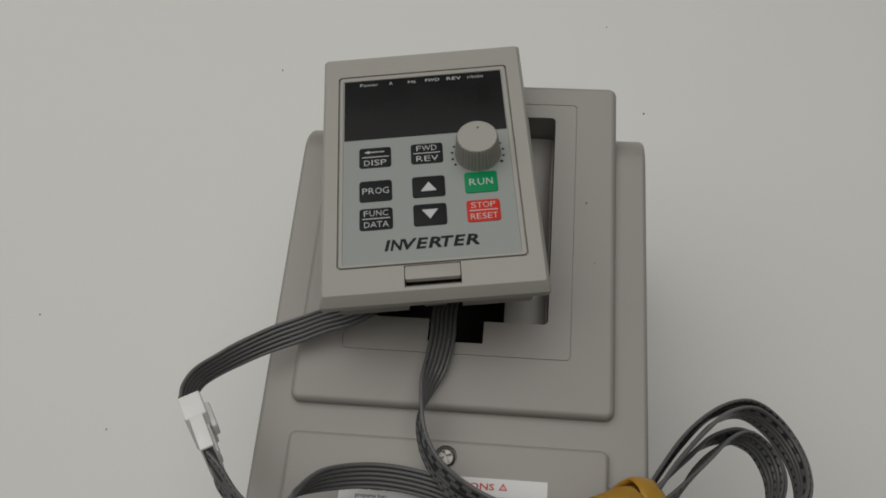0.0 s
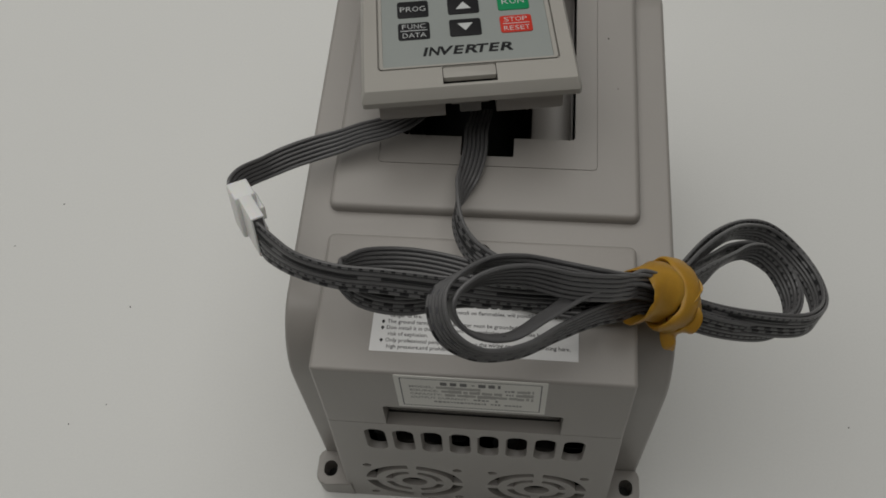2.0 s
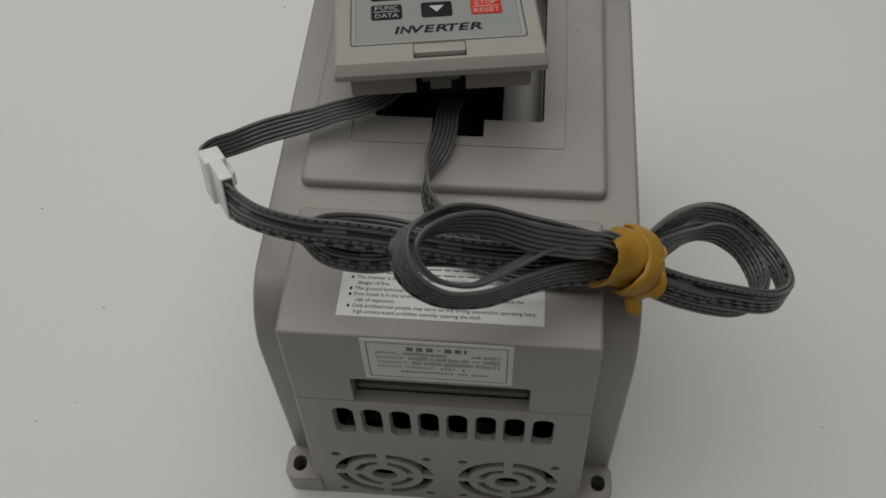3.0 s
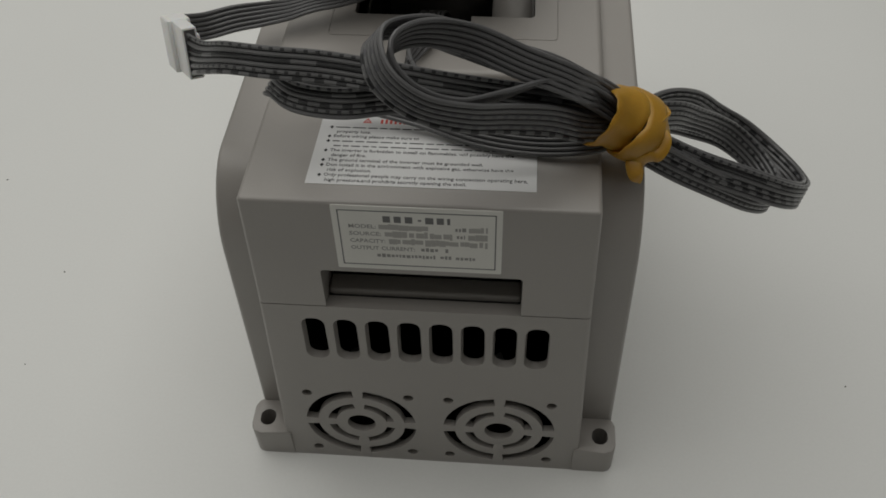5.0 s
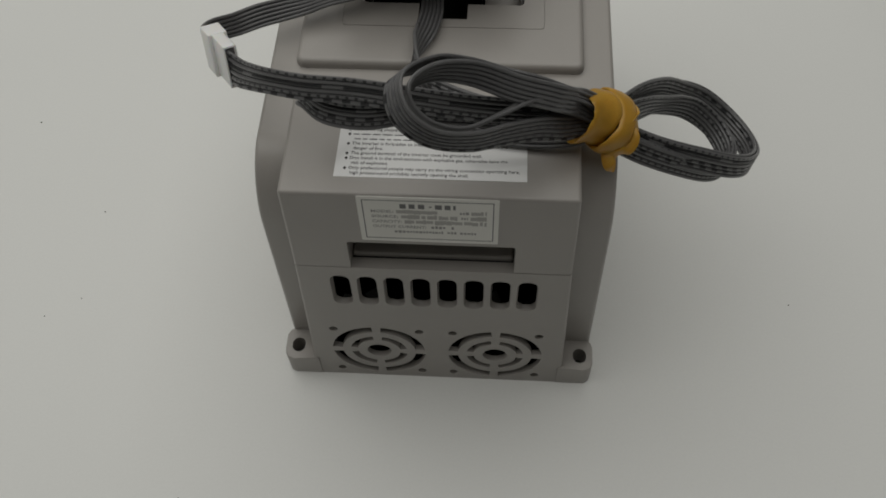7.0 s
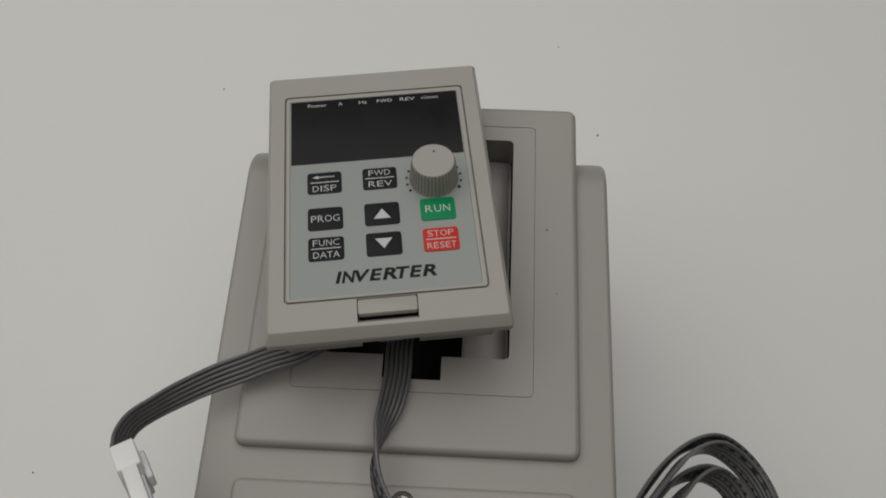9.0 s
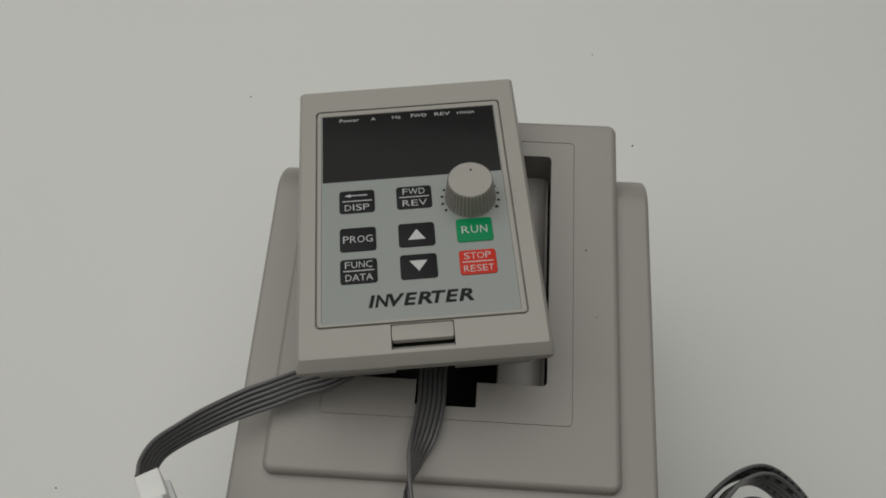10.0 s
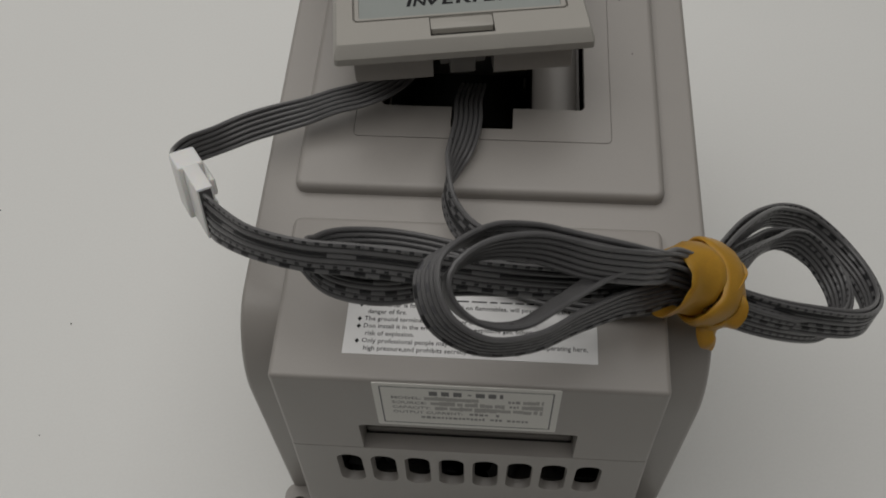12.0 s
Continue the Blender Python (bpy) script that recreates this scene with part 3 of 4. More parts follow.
# plate under the latch, black to paint the slot's shade
part("latch_slot", box(-8.2, 8.2, -46.3, -39.0, -4.78, -4.4), SHADE_AND_FAN_BLACK, pad, "black plate that paints shade in the slot under the latch")
back_shell = cut(box(-29.2, 29.2, -46.4, 46.8, -14, -4.6, 0.8), [box(-8.2, 8.0, -50, -39, -16, -5.6)])
part("back_housing", back_shell, GREY, pad, "grey rear half of the keypad")
part("back_rib", box(-26, 26, 41, 46, -19.2, -13.5, 0.5), GREY, pad)
part("jack", joined([box(-6.2, 6.0, -43.5, -39, -12, -5.6, 0.3), box(-3.6, 3.2, -45.6, -41, -13.6, -8, 0.4)]), PLUG, pad, "smoky plastic cable plug in its jack")
film = part("faceplate", prism(rounded(0, -0.4, 53.4, 73.8, 0.5), -0.45, -0.16), OVERLAY, pad, "blue-grey printed membrane faceplate")
window = part("display", prism(rounded(0.05, 23.45, 52.9, 25.9, 0.2, 2), -0.17, -0.1), WINDOW, pad, "unlit black display window")
part("display_words", joined([writing(w, 1.9, x, 34.5, -0.08, 0.0, width=wide, depth=0.03) for w, x, wide in (("Power", -18.1, 6.0), ("A", -10.7, 1.3), ("Hz", -3.5, 2.6), ("FWD", 3.4, 4.8), ("REV", 10.7, 4.8), ("r/min", 17.9, 5.2))]), WHITE_INK, film)
part("front_word", capitals("INVERTER", 5.3, 0.3, -31.3, -0.13, 27.8, 0.17, 0.2, 0.05), DARK_INK, film, "bold slanted dark word on the faceplate")
part("dial_dots", joined([prism(disc(0.42 if n > 0 else 0.55, 16.4 + 8.2 * math.cos(radians(a)), 1.1 + 8.2 * math.sin(radians(a)), 10), -0.17, -0.1) for n, a in enumerate((-27, -10, 8, 26, 44, 136, 154, 172, 190, 207))]), DARK_INK, film)


def digit(x):
    """One unlit seven-segment numeral behind the display window."""
    for px, py, h, a in ((0, 5.0, 1.9, 0), (0, 0, 1.9, 0), (0, -5.0, 1.9, 0), (-2.4, 2.5, 2.0, 90), (2.4, 2.5, 2.0, 90), (-2.4, -2.5, 2.0, 90), (2.4, -2.5, 2.0, 90)):
        bm = turned(prism([(-h, 0), (-h + 0.45, -0.45), (h - 0.45, -0.45), (h, 0), (h - 0.45, 0.45), (-h + 0.45, 0.45)], -0.12, -0.085), Matrix.Translation((px, py, 0)) @ Matrix.Rotation(radians(a), 4, "Z"))
        for v in bm.verts:
            v.co.x += x + 0.12 * v.co.y
            v.co.y += 22.6
        part("segment", bm, SEGMENT, window)


for n in range(5):
    digit(-15.4 + 7.5 * n)


def key(x, y, mat, label, legend):
    cap = part("key", prism(rounded(x, y, 10.25, 8.0, 0.9, 3), -0.2, 0.16, 0.14, 2), mat, film, label)
    if legend:
        part("legend", legend, WHITE_INK, cap)


def two_words(x, y, a, b, wa, wb, size=3.15):
    return joined([capitals(a, size, x, y + 2.1, 0.18, wa, -0.03), bar(x - 4.3, x + 4.3, y + 0.1, 0.3, 0.18), capitals(b, size, x, y - 2.1, 0.18, wb, -0.03)])


def arrow(x, y, way):
    return prism([(x + way * 2.5 * sx, y + way * sy) for sx, sy in ((-1, -1.6), (1, -1.6), (0, 1.9))], 0.15, 0.2)


back_arrow = joined([bar(-19.0, -13.4, 4.9, 0.35, 0.18), prism([(-20.0, 4.9), (-18.2, 4.3), (-18.2, 5.5)], 0.15, 0.2), bar(-20.6, -12.0, 2.9, 0.3, 0.18), capitals("DISP", 3.2, -16.4, 0.6, 0.18, 7.2, -0.03)])
key(-16.4, 2.75, BLACK, "black key", back_arrow)
key(0.2, 2.8, BLACK, "black key", two_words(0.2, 2.8, "FWD", "REV", 6.6, 6.9))
key(-16.4, -10.6, BLACK, "black key", capitals("PROG", 3.5, -16.4, -10.6, 0.18, 8.4, -0.03))
key(0.2, -10.5, BLACK, "black key", arrow(0.2, -10.6, 1))
key(16.6, -10.3, GREEN, "green run key", capitals("RUN", 3.75, 16.6, -10.2, 0.18, 7.4, -0.02))
key(-16.4, -21.3, BLACK, "black key", two_words(-16.4, -21.3, "FUNC", "DATA", 7.6, 7.5))
key(0.2, -21.2, BLACK, "black key", arrow(0.2, -20.9, -1))
key(16.6, -21.2, RED, "red stop key", two_words(16.6, -21.2, "STOP", "RESET", 7.6, 8.2, 3.05))


def knob():
    bm = bmesh.new()
    count = 40
    rings = []
    for z, r, deep in ((0.1, 7.5, 0.3), (0.6, 7.4, 0.4), (1.6, 7.2, 0.4), (8.3, 6.6, 0.38), (9.0, 6.45, 0.25), (9.4, 6.1, 0.0)):
        ring = []
        for n in range(count * 4):
            a = 2 * math.pi * n / (count * 4)
            ring.append(bm.verts.new(((r - (deep if n % 4 in (0, 1) else 0)) * math.cos(a), (r - (deep if n % 4 in (0, 1) else 0)) * math.sin(a), z)))
        rings.append(ring)
    bm.faces.new(rings[0][::-1])
    bm.faces.new(rings[-1])
    for a, b in zip(rings, rings[1:]):
        for i in range(len(a)):
            bm.faces.new((a[i], a[(i + 1) % len(a)], b[(i + 1) % len(a)], b[i]))
    return turned(bm, Matrix.Translation((16.45, 1.35, -0.2)) @ Matrix.Diagonal((1, 1, 0.9, 1)))


dial = part("dial", knob(), BEIGE, pad, "ribbed beige speed dial", angle=25)
part("pointer_mark", prism(disc(0.35, 16.9, 4.75, 10), 8.2, 8.3), DARK_INK, dial)


# ---- cables ----
def ribbon(owner, rows, marks, count=70, wires=6, pitch=1.38, flip=1, fan=0.0):
    """A flat cable along rows of centre and width direction: six round wires side by side."""
    path, run = smooth_path(rows, count)
    centre, wide = path[:, :3], path[:, 3:]
    ahead = np.gradient(centre, axis=0)
    ahead /= np.linalg.norm(ahead, axis=1, keepdims=True)
    wide = wide - ahead * (wide * ahead).sum(1, keepdims=True)
    wide /= np.linalg.norm(wide, axis=1, keepdims=True)
    up = np.cross(ahead, wide) * flip
    # flat dark strip along the ribbon paints the shaded grooves between wires
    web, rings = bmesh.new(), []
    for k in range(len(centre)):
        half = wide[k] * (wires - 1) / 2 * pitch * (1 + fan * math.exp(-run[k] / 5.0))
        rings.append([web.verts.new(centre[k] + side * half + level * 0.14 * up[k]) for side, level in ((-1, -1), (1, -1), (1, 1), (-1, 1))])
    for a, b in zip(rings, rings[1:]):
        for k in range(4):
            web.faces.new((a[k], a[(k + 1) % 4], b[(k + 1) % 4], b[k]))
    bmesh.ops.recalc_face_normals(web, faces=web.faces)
    part("web", web, GROOVE_SHADE, owner)
    for n in range(wires):
        off = (n - (wires - 1) / 2) * pitch
        spread = 1 + fan * np.exp(-run / 5.0)[:, None]
        part("wire", tube(centre + wide * off * spread, up, run, 0.64), marks[n % len(marks)], owner)


PLAIN = [WIRE]
PRINTED = [WIRE_DASH, WIRE_DOT, WIRE, WIRE_LINE, WIRE, WIRE_DOT]
PRINTED_BOTH = [WIRE, BOTH_DASH, BOTH_DASH, WIRE, BOTH_LINE, BOTH_DOT]

lead = thing("keypad_lead", pose(0, 0, 0), "short grey ribbon lead from the keypad with a white plug", "cable")
ribbon(lead, [(-74.2, 52.0, 143.4, -0.28, 0.26, 0.93), (-76.4, 57.6, 140.2, -0.24, 0.31, 0.92), (-75.5, 63.7, 137.0, -0.15, 0.42, 0.89), (-70.3, 69.6, 134.0, -0.01, 0.61, 0.80), (-62.9, 74.7, 133.3, 0.07, 0.77, 0.63), (-55.6, 79.3, 131.9, 0.10, 0.89, 0.44), (-48.3, 82.8, 131.3, 0.06, 0.96, 0.28), (-40.9, 85.9, 132.0, -0.02, 0.98, 0.18), (-32.9, 88.9, 132.1, -0.15, 0.98, 0.16), (-25.6, 94.4, 131.7, -0.28, 0.94, 0.17), (-19.9, 102.8, 132.1, -0.42, 0.89, 0.18), (-16.0, 114.2, 133.2, -0.53, 0.83, 0.18)], PLAIN, fan=0.45)

cable = thing("ribbon_cable", pose(0, 0, 0), "long grey ribbon cable with printed dashes, coiled and tied", "cable")
# from the bay, twisting over on the deck, to the tie
ribbon(cable, [(-3.6, 118.0, 104.2, 1.00, -0.02, 0.03), (-3.7, 105.2, 116.1, 1.00, 0.01, 0.00), (-4.1, 94.6, 123.2, 1.00, 0.05, -0.05), (-3.7, 85.0, 126.9, 0.98, 0.13, -0.17), (-4.7, 75.8, 128.8, 0.85, 0.23, -0.46), (-6.9, 66.9, 130.5, 0.45, 0.33, -0.83), (-7.9, 58.1, 132.1, -0.22, 0.24, -0.95), (-5.9, 49.3, 133.7, -0.42, 0.05, -0.91), (-1.2, 41.5, 135.9, -0.52, -0.12, -0.85), (6.5, 35.1, 138.5, -0.59, -0.30, -0.75), (17.9, 30.9, 139.3, -0.38, -0.31, -0.87), (31.5, 30.1, 138.8, -0.20, -0.47, -0.86), (44.7, 30.9, 137.4, -0.07, -0.48, -0.88), (55, 32.4, 134.6, 0.00, -0.44, -0.90)], [WIRE, WIRE_DASH, WIRE_DASH, WIRE_LINE, WIRE_DOT, WIRE_DOT], 100, flip=-1)
# near strand to the white plug
ribbon(cable, [(-63.2, 36.4, 149.1, -0.07, 0.38, 0.92), (-57.6, 30.4, 152.7, 0.26, 0.49, 0.84), (-47.7, 22.5, 159.1, 0.10, 0.46, 0.88), (-35.8, 18.7, 161.0, 0.01, 0.47, 0.88), (-22.5, 18.2, 160.5, -0.03, 0.48, 0.88), (-8.2, 18.2, 158.1, -0.03, 0.50, 0.87), (6.3, 18.3, 155.3, -0.02, 0.50, 0.87), (20.3, 19.4, 152.4, -0.01, 0.48, 0.87), (33.1, 22.2, 148.4, 0.01, 0.46, 0.89), (45.5, 28.2, 140.6, 0.03, 0.44, 0.90), (55, 31.6, 133.6, 0.04, 0.42, 0.91)], PRINTED, fan=0.6)
# low loop on the terminal cover
ribbon(cable, [(55.0, 32.3, 132.6, -0.01, 0.83, 0.55), (45.8, 28.8, 130.6, 0.01, 0.84, 0.54), (30.6, 28.6, 129.1, 0.04, 0.84, 0.54), (14.2, 31.4, 129.1, 0.08, 0.83, 0.55), (-2.0, 37.2, 130.2, 0.13, 0.83, 0.54), (-18.1, 38.6, 133.6, 0.22, 0.83, 0.51), (-31.7, 35.8, 138.6, 0.37, 0.77, 0.52), (-38.9, 30.5, 144.6, 0.58, 0.48, 0.66), (-38.1, 25.1, 149.8, 0.35, 0.26, 0.90), (-31.0, 18.4, 150.7, 0.20, 0.43, 0.88), (-18.7, 16.7, 150.4, 0.14, 0.48, 0.87), (-4.0, 19.9, 149.9, 0.11, 0.41, 0.91), (11.0, 21.7, 147.4, 0.08, 0.37, 0.92), (24.8, 23.0, 144.1, 0.06, 0.37, 0.93), (36.5, 26.4, 141.2, 0.04, 0.36, 0.93), (46.2, 30.0, 138.2, 0.03, 0.34, 0.94), (55, 32.6, 133.8, 0.03, 0.33, 0.94)], [WIRE, WIRE_DOT, WIRE_DASH, WIRE, WIRE_LINE, WIRE_DOT], 110)
# tall loop, outer turn
ribbon(cable, [(55.5, 32, 136.4, 0, 0.45, 0.88), (46.8, 29.6, 145.2, 0.01, 0.5, 0.86), (42.0, 25.0, 151.2, 0.01, 0.62, 0.79), (32.8, 22.4, 158.3, 0.03, 0.69, 0.72), (21.5, 22.1, 162.4, 0.14, 0.74, 0.66), (11.4, 21.2, 167.3, 0.41, 0.52, 0.75), (1.2, 17.3, 173.4, 0.62, 0.15, 0.77), (-7.0, 7.7, 178.0, 0.64, -0.07, 0.77), (-5.1, -1.4, 174.2, 0.56, -0.02, 0.83), (3.1, -4.0, 168.1, 0.40, -0.02, 0.92), (13.9, 0.4, 161.4, 0.23, 0.08, 0.97), (23.9, 9.5, 153.7, 0.09, 0.17, 0.98), (33.9, 18.0, 146.0, -0.01, 0.25, 0.97), (42.0, 23.8, 139.0, -0.10, 0.35, 0.93), (48, 27.4, 135.6, -0.12, 0.4, 0.9), (55, 30.5, 131.6, -0.15, 0.41, 0.90)], [WIRE_DASH, WIRE_WORN, WIRE, WIRE_WORN, WIRE, WIRE], 130)
# tall loop, inner turn
ribbon(cable, [(55, 31.5, 133.4, 0.5, -0.5, 0.6), (47.6, 30.6, 142.4, 0.58, -0.59, 0.56), (40.6, 27.8, 149.0, 0.49, -0.59, 0.64), (31.0, 21.4, 155.2, 0.39, -0.58, 0.72), (20.6, 12.4, 158.1, 0.27, -0.53, 0.80), (11.2, 3.8, 162.3, 0.18, -0.52, 0.84), (2.5, 1.1, 167.7, 0.17, -0.49, 0.85), (-3.0, 3.3, 172.6, 0.19, -0.40, 0.90), (-3.0, 7.6, 176.1, 0.22, -0.24, 0.95), (3.5, 13.5, 174.9, 0.25, -0.00, 0.97), (13.8, 17.2, 170.3, 0.25, 0.34, 0.91), (26.1, 18.5, 163.2, 0.22, 0.60, 0.77), (37.6, 22.3, 155.3, 0.21, 0.68, 0.70), (46.6, 28.4, 145.0, 0.19, 0.6, 0.78), (55, 31.5, 135.8, 0.17, 0.75, 0.63)], PLAIN, 110)
# hanging loop: two outer and two inner turns
OUTER = [(54.0, 31.0, 133.4, 0.09, 0.40, 0.91), (62.3, 45.6, 123.9, 0.12, 0.41, 0.90), (73.1, 61.0, 113.8, 0.16, 0.44, 0.88), (85.3, 73.2, 102.8, 0.38, 0.35, 0.86), (97.3, 78.1, 93.2, 0.45, 0.39, 0.80), (107.9, 73.2, 87.1, 0.46, 0.43, 0.77), (114.4, 61.8, 86.8, 0.43, 0.46, 0.78), (113.8, 48.8, 92.6, 0.36, 0.48, 0.80), (105.2, 38.6, 102.0, 0.29, 0.48, 0.83), (90.0, 33.1, 112.3, 0.22, 0.46, 0.86), (71.2, 30.7, 122.3, 0.15, 0.44, 0.88), (53.0, 31.2, 132.6, 0.09, 0.42, 0.90)]
OUTER_SECOND = [(56.0, 31.4, 137.0, 0.10, 0.42, 0.90), (66.4, 47.4, 128.8, 0.26, 0.33, 0.90), (77.2, 61.1, 117.4, 0.37, 0.31, 0.88), (86.9, 71.2, 104.4, 0.46, 0.27, 0.84), (97.6, 75.8, 94.2, 0.51, 0.29, 0.81), (107.4, 71.6, 87.9, 0.50, 0.36, 0.78), (113.3, 61.4, 87.8, 0.44, 0.43, 0.79), (112.5, 49.3, 93.2, 0.36, 0.46, 0.81), (104.3, 39.8, 102.1, 0.28, 0.47, 0.84), (89.8, 34.5, 112.0, 0.21, 0.46, 0.86), (71.5, 31.7, 121.8, 0.15, 0.44, 0.88), (53.4, 31.3, 132.5, 0.09, 0.42, 0.90)]
INNER = [(53.9, 30.5, 135.4, 0.26, 0.30, 0.92), (62.3, 42.2, 126.6, 0.32, 0.32, 0.89), (71.6, 52.5, 117.1, 0.41, 0.32, 0.86), (80.4, 61.6, 107.2, 0.42, 0.40, 0.82), (91.0, 66.5, 99.3, 0.43, 0.46, 0.78), (101.1, 64.1, 92.5, 0.48, 0.46, 0.75), (106.2, 56.0, 89.7, 0.50, 0.44, 0.74), (104.1, 45.6, 92.9, 0.48, 0.43, 0.77), (95.7, 36.7, 101.5, 0.40, 0.41, 0.82), (83.2, 30.8, 112.3, 0.32, 0.36, 0.88), (68.2, 28.2, 122.4, 0.24, 0.31, 0.92), (52.2, 29.4, 132.1, 0.15, 0.27, 0.95)]
INNERMOST = [(58.5, 30.2, 137.0, -0.35, 0.40, 0.85), (68.9, 42.0, 128.7, 0.17, 0.36, 0.92), (77.2, 52.4, 118.3, 0.53, 0.28, 0.80), (85.5, 61.2, 108.2, 0.54, 0.36, 0.76), (93.6, 66.0, 99.5, 0.56, 0.39, 0.73), (100.9, 63.6, 93.1, 0.56, 0.42, 0.72), (104.9, 55.8, 90.8, 0.53, 0.43, 0.73), (103.1, 46.3, 93.9, 0.47, 0.42, 0.78), (95.2, 38.1, 101.9, 0.39, 0.40, 0.83), (83.5, 32.2, 112.0, 0.31, 0.36, 0.88), (68.8, 29.2, 121.9, 0.23, 0.31, 0.92), (52.6, 29.7, 132.0, 0.15, 0.27, 0.95)]

ribbon(cable, OUTER, PRINTED_BOTH, 100)
ribbon(cable, OUTER_SECOND, [WIRE, BOTH_DOT, WIRE, WIRE, BOTH_DASH, WIRE], 100)
ribbon(cable, INNER, [WIRE, BOTH_DOT, WIRE, BOTH_DASH, BOTH_DOT, WIRE], 100)
ribbon(cable, INNERMOST, [BOTH_DOT, WIRE, WIRE, BOTH_DOT, WIRE, BOTH_DOT], 100)


def plug_frame():
    """The mated plug: x along it, y across, z up its height, from the back upper corner."""
    along, high = Vector((0.531, -0.771, 0.352)).normalized(), Vector((-0.068, 0.375, 0.924))
    high = (high - along * along.dot(high)).normalized()
    wide = high.cross(along)
    m = Matrix((along, wide, high)).transposed().to_4x4()
    m.translation = Vector((-76.4, 53.4, 149.0))
    return m


# the two mated white plug halves, standing on edge
PLUG_AT = plug_frame()
half_one = joined([box(0, 9.2, 0, 6.5, -14.6, 0, 0.6, 3), box(1.6, 11.4, 6.2, 7.9, -9.0, -4.2, 0.7, 3)])
part("plug_housing", turned(half_one, PLUG_AT), NYLON, lead, "white nylon plug housing")
half_two = cut(joined([box(8.2, 21.3, 1.2, 5.2, -14.0, -0.1, 0.45, 2), box(8.6, 20.0, 4.9, 5.8, -10.6, -5.0, 0.3)]), [box(20.8, 22, 1.7, 4.7, -13.4, -0.7)])
half_two_part = part("plug_housing", turned(half_two, PLUG_AT), NYLON, cable, "white nylon plug housing")
part("end_face", turned(box(20.5, 21.2, 1.8, 4.6, -13.3, -0.8), PLUG_AT), WIRE, half_two_part, "grey wire entries in the plug's end")


# ---- rubber band ----
band = thing("rubber_band", pose(0, 0, 0), "amber rubber band wound round the coiled cable", "rubber band")
AXIS = Vector((0.82, 0.16, -0.55)).normalized()
SIDE = Vector((-0.192, 0.981, 0.0)).normalized()
RISE = AXIS.cross(SIDE)


def winding(at, lean_a, lean_b, ra, rb, width, thick, cone, lump, flare, seed):
    """One closed turn of the band: a flat strip with rounded, slightly curled edges round the bundle."""
    bm = bmesh.new()
    count, rng = 72, random.Random(seed)
    phase = [rng.uniform(0, 6.28) for _ in range(6)]
    section = [(0.5 * math.copysign(abs(math.cos(a)) ** 0.8, math.cos(a)), 0.5 * math.copysign(abs(math.sin(a)) ** 0.7, math.sin(a))) for a in (2 * math.pi * k / 12 for k in range(12))]
    rings = []
    for n in range(count):
        a = 2 * math.pi * n / count
        swell = 1 + 0.04 * math.sin(2 * a + phase[0]) + lump * math.sin(6 * a + phase[1])
        wide = width * (1 + 0.09 * math.sin(3 * a + phase[2]) + 0.03 * math.sin(11 * a + phase[4]))
        shift = at + lean_a * math.cos(a) + lean_b * math.sin(a) + 0.5 * math.sin(3 * a + phase[3])
        curl = 0.12 * math.sin(2 * a + phase[1]) + 0.06 * math.sin(9 * a + phase[5])
        out = SIDE * math.cos(a) + RISE * math.sin(a)
        base = Vector((54.5, 31.7, 134.3)) + AXIS * shift + (SIDE * ra * math.cos(a) + RISE * rb * math.sin(a)) * swell
        lift = flare * (max(0.0, math.cos(a - radians(228))) ** 2 + 0.62 * max(0.0, math.cos(a - radians(150))) ** 2)
        ring = []
        for s, t in section:
            ring.append(bm.verts.new(base + AXIS * (s * wide) + out * (t * thick + curl * s * 2 + cone * s * (0.35 + 0.65 * max(0.0, math.sin(a))) + lift * max(0.0, -2 * s)) + (RISE * 0.7 - SIDE * 2.6) * (0.5 * flare * max(0.0, -2 * s) * max(0.0, math.sin(a - radians(-35))))))
        rings.append(ring)
    for n in range(count):
        a, b = rings[n], rings[(n + 1) % count]
        for k in range(12):
            bm.faces.new((a[k], a[(k + 1) % 12], b[(k + 1) % 12], b[k]))
    bmesh.ops.recalc_face_normals(bm, faces=bm.faces)
    return bm


for n, row in enumerate([(-6.1, 0.0, 0.2, 8.2, 7.1, 10.4, 1.3, 2.4, 0.01, 2.6), (1.6, 0.6, 1.4, 10.2, 8.2, 7.4, 1.9, -0.2, 0.012, 0.0), (5.0, -0.4, 0.8, 9.2, 7.2, 4.4, 1.6, -1.2, 0.035, 0.0), (6.0, -0.6, 0.3, 7.8, 5.2, 3.2, 1.5, -1.4, 0.06, 0.0)]):
    part("winding", winding(*row, n), RUBBER, band, angle=60)


def strip(rows, width, thick):
    path, run = smooth_path(rows, 24)
    bm = bmesh.new()
    centre, wide = path[:, :3], path[:, 3:]
    ahead = np.gradient(centre, axis=0)
    ahead /= np.linalg.norm(ahead, axis=1, keepdims=True)
    wide = wide - ahead * (wide * ahead).sum(1, keepdims=True)
    wide /= np.linalg.norm(wide, axis=1, keepdims=True)
    up = np.cross(ahead, wide)
    rings = [[bm.verts.new(centre[k] + wide[k] * width * 0.5 * math.cos(a) + up[k] * thick * 0.5 * math.sin(a)) for a in (2 * math.pi * j / 10 for j in range(10))] for k in range(len(centre))]
    for a, b in zip(rings, rings[1:]):
        for k in range(10):
            bm.faces.new((a[k], a[(k + 1) % 10], b[(k + 1) % 10], b[k]))
    bm.faces.new(rings[0][::-1])
    bm.faces.new(rings[-1])
    bmesh.ops.recalc_face_normals(bm, faces=bm.faces)
    return bm


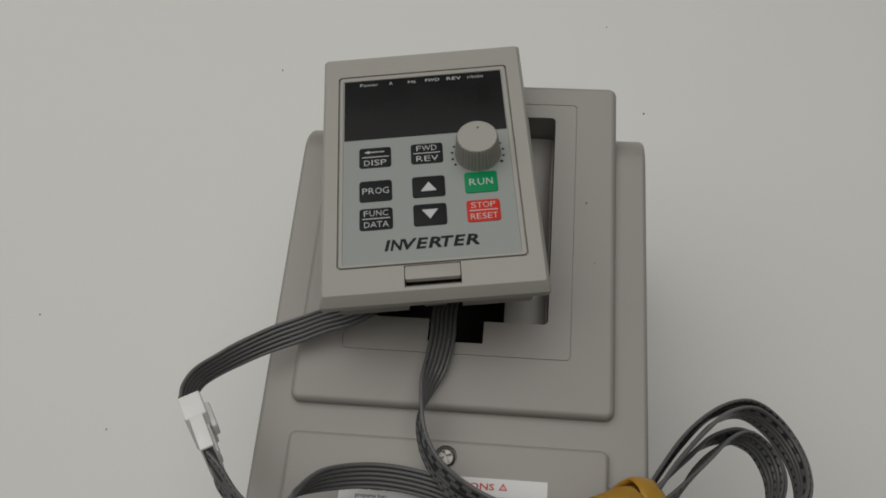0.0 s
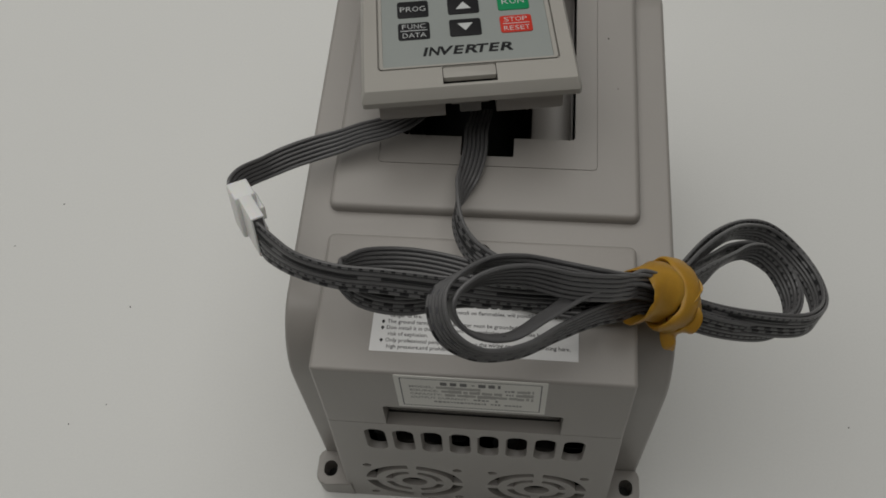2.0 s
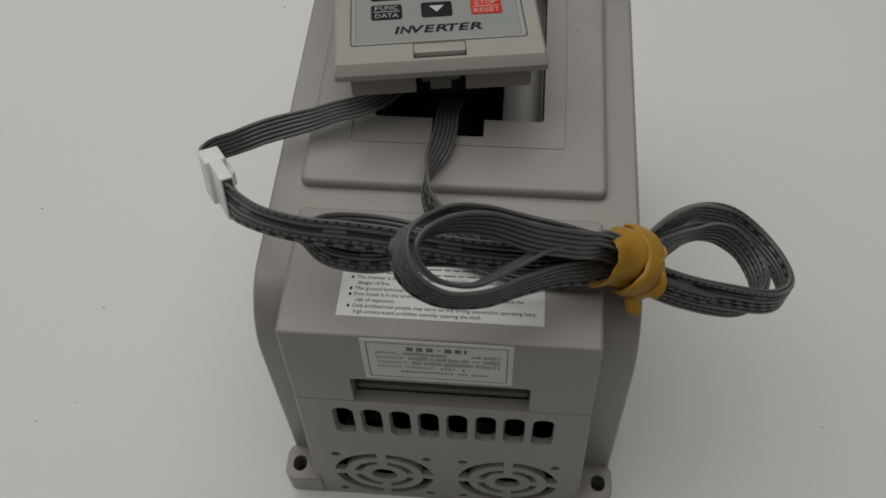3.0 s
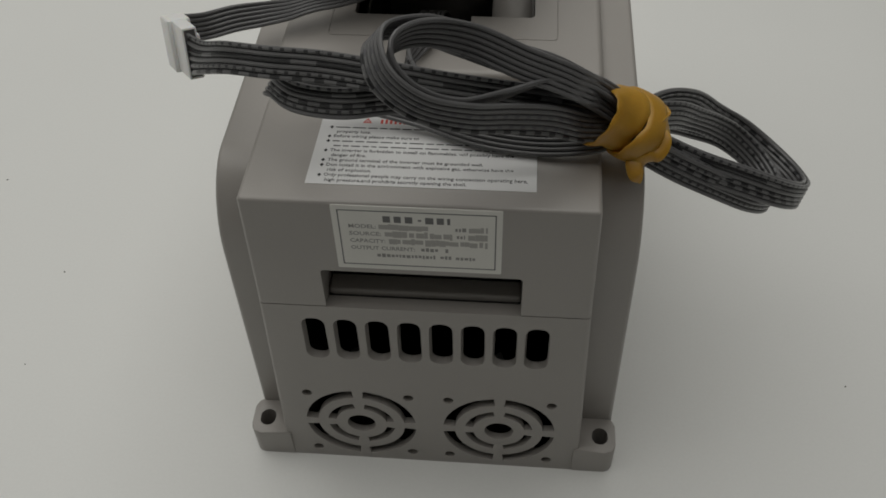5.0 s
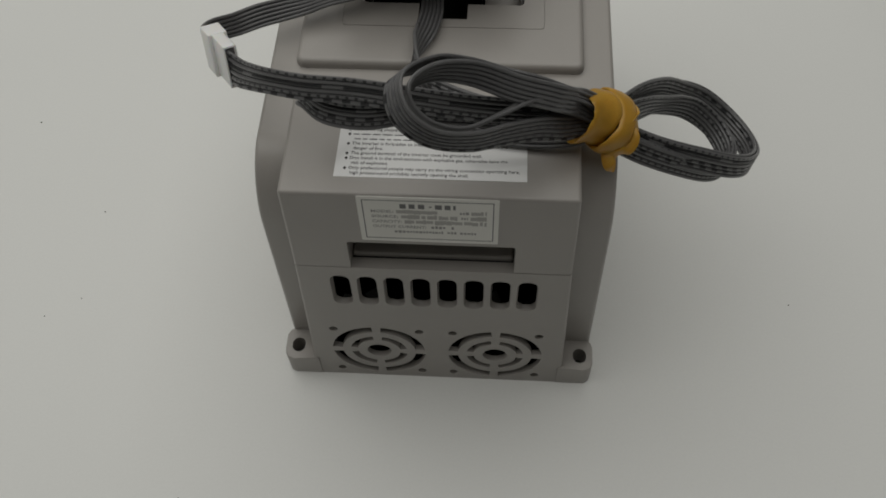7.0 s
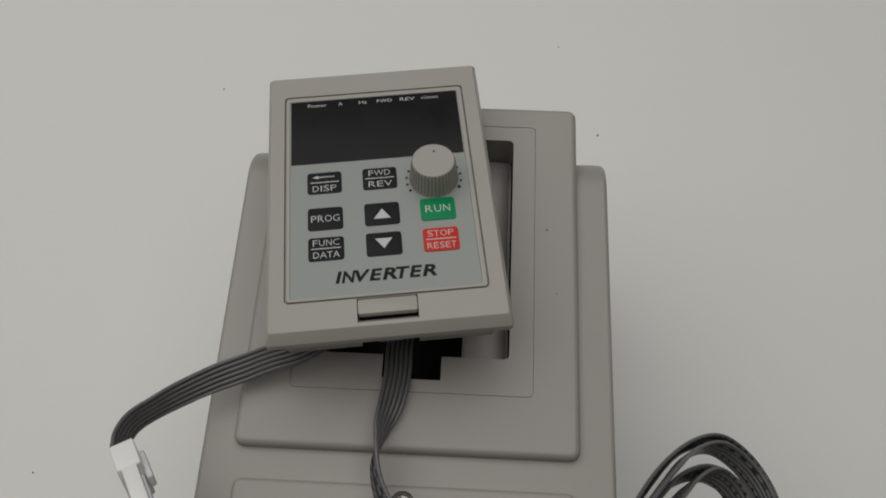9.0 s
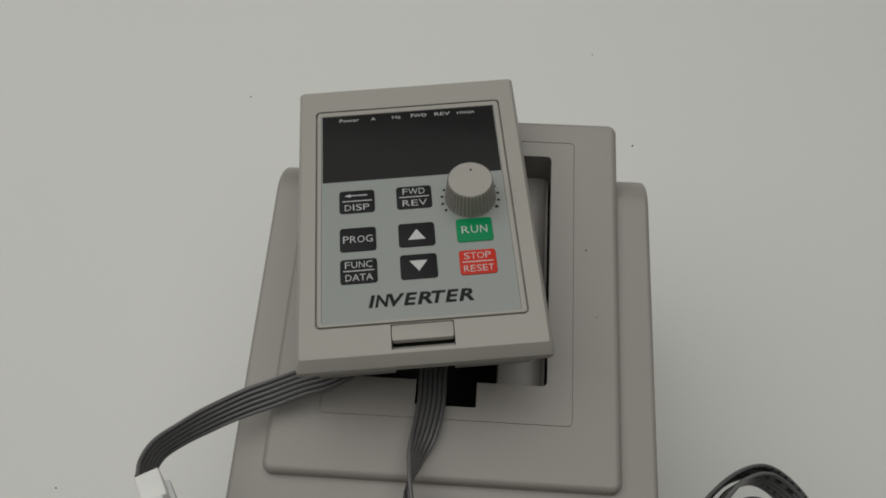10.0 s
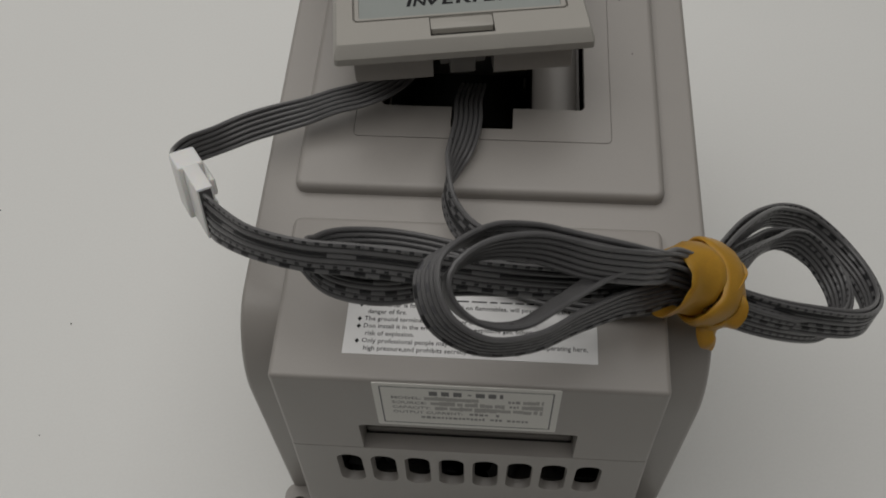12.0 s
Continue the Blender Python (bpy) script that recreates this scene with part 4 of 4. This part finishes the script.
part("loose_end", strip([(59.4, 36.5, 136.0, 0.6, 0.3, 0.7), (62.6, 34.4, 136.4, 0.7, 0.3, 0.6), (63.8, 31.6, 136.0, 0.5, 0.5, 0.7), (62.2, 28.6, 136.6, 0.6, 0.2, 0.7), (59.4, 26.4, 136.6, 0.8, 0.2, 0.5)], 4.6, 1.4), RUBBER, band, angle=60)
part("loose_end", strip([(60.6, 28, 135.8, 0.6, 0.3, 0.7), (63.2, 25.0, 134.8, 0.8, 0.2, 0.5), (62.0, 22.4, 132.4, 0.9, 0.1, 0.3), (58.2, 21.2, 130.6, 0.8, 0.4, -0.2), (56.4, 19.8, 129.4, 0.9, 0.2, 0.3)], 4.4, 1.3), RUBBER, band, angle=60)
part("loose_end", strip([(56.2, 22.5, 131.0, 0.6, 0.5, 0.2), (55.8, 20.4, 130.0, 0.8, 0.2, 0.4), (56.7, 18.2, 128.2, 0.8, 0.2, 0.4), (58.3, 18.6, 127.4, 0.5, 0.6, 0.4)], 4.0, 1.2), RUBBER, band, angle=60)


# ---- specks on the table and scuffs on the deck ----
def speck(x, y, z, size, seed, mat=DUST, label="tiny dark speck of dust lying on the surface"):
    rng = random.Random(seed)
    outline = [(size * rng.uniform(0.5, 1.1) * math.cos(a), size * rng.uniform(0.4, 0.9) * math.sin(a)) for a in (2 * math.pi * k / 7 for k in range(7))]
    bm = prism(outline, 0, 0.18)
    bmesh.ops.scale(bm, vec=(MM, MM, MM), verts=bm.verts)
    ob = new("dust_speck", finish(bm, mat))
    ob.matrix_world = pose(x * MM, y * MM, z * MM, 0, 0, rng.uniform(0, 360))
    return tagged(ob, label, "dust", "dust specks")


for n, (x, y, size) in enumerate([(-211, 129.8, 0.5), (-164.4, 76.9, 0.55), (76.5, 257, 0.7), (57.3, 311.7, 0.45), (-115.2, 277.1, 0.6), (152.4, 40.3, 0.4), (-228.6, 105.4, 0.35), (-163.6, 29.9, 0.4), (-178, 20.3, 0.4)]):
    speck(x, y, 0, size, n)
fibre = tube(*(lambda p, r: (p, np.tile((0.0, 0.0, 1.0), (len(p), 1)), r))(*smooth_path([(-104, -60.6, 0.2), (-102.8, -59.4, 0.2), (-101.6, -59.6, 0.2), (-100.8, -57.8, 0.2)], 14)), 0.22, 5)
bmesh.ops.scale(fibre, vec=(MM, MM, MM), verts=fibre.verts)
tagged(new("lint_fibre", finish(fibre, DUST)), "short dark fibre of lint on the table", "dust")
for n, (x, y, size) in enumerate([(40.4, 136.1, 0.32), (43.5, 113.8, 0.28)]):
    speck(x, y, 124.5, size, 20 + n)
speck(25.4, 109.4, 110.5, 0.3, 31, NYLON, "tiny white dot on the floor of the open bay")
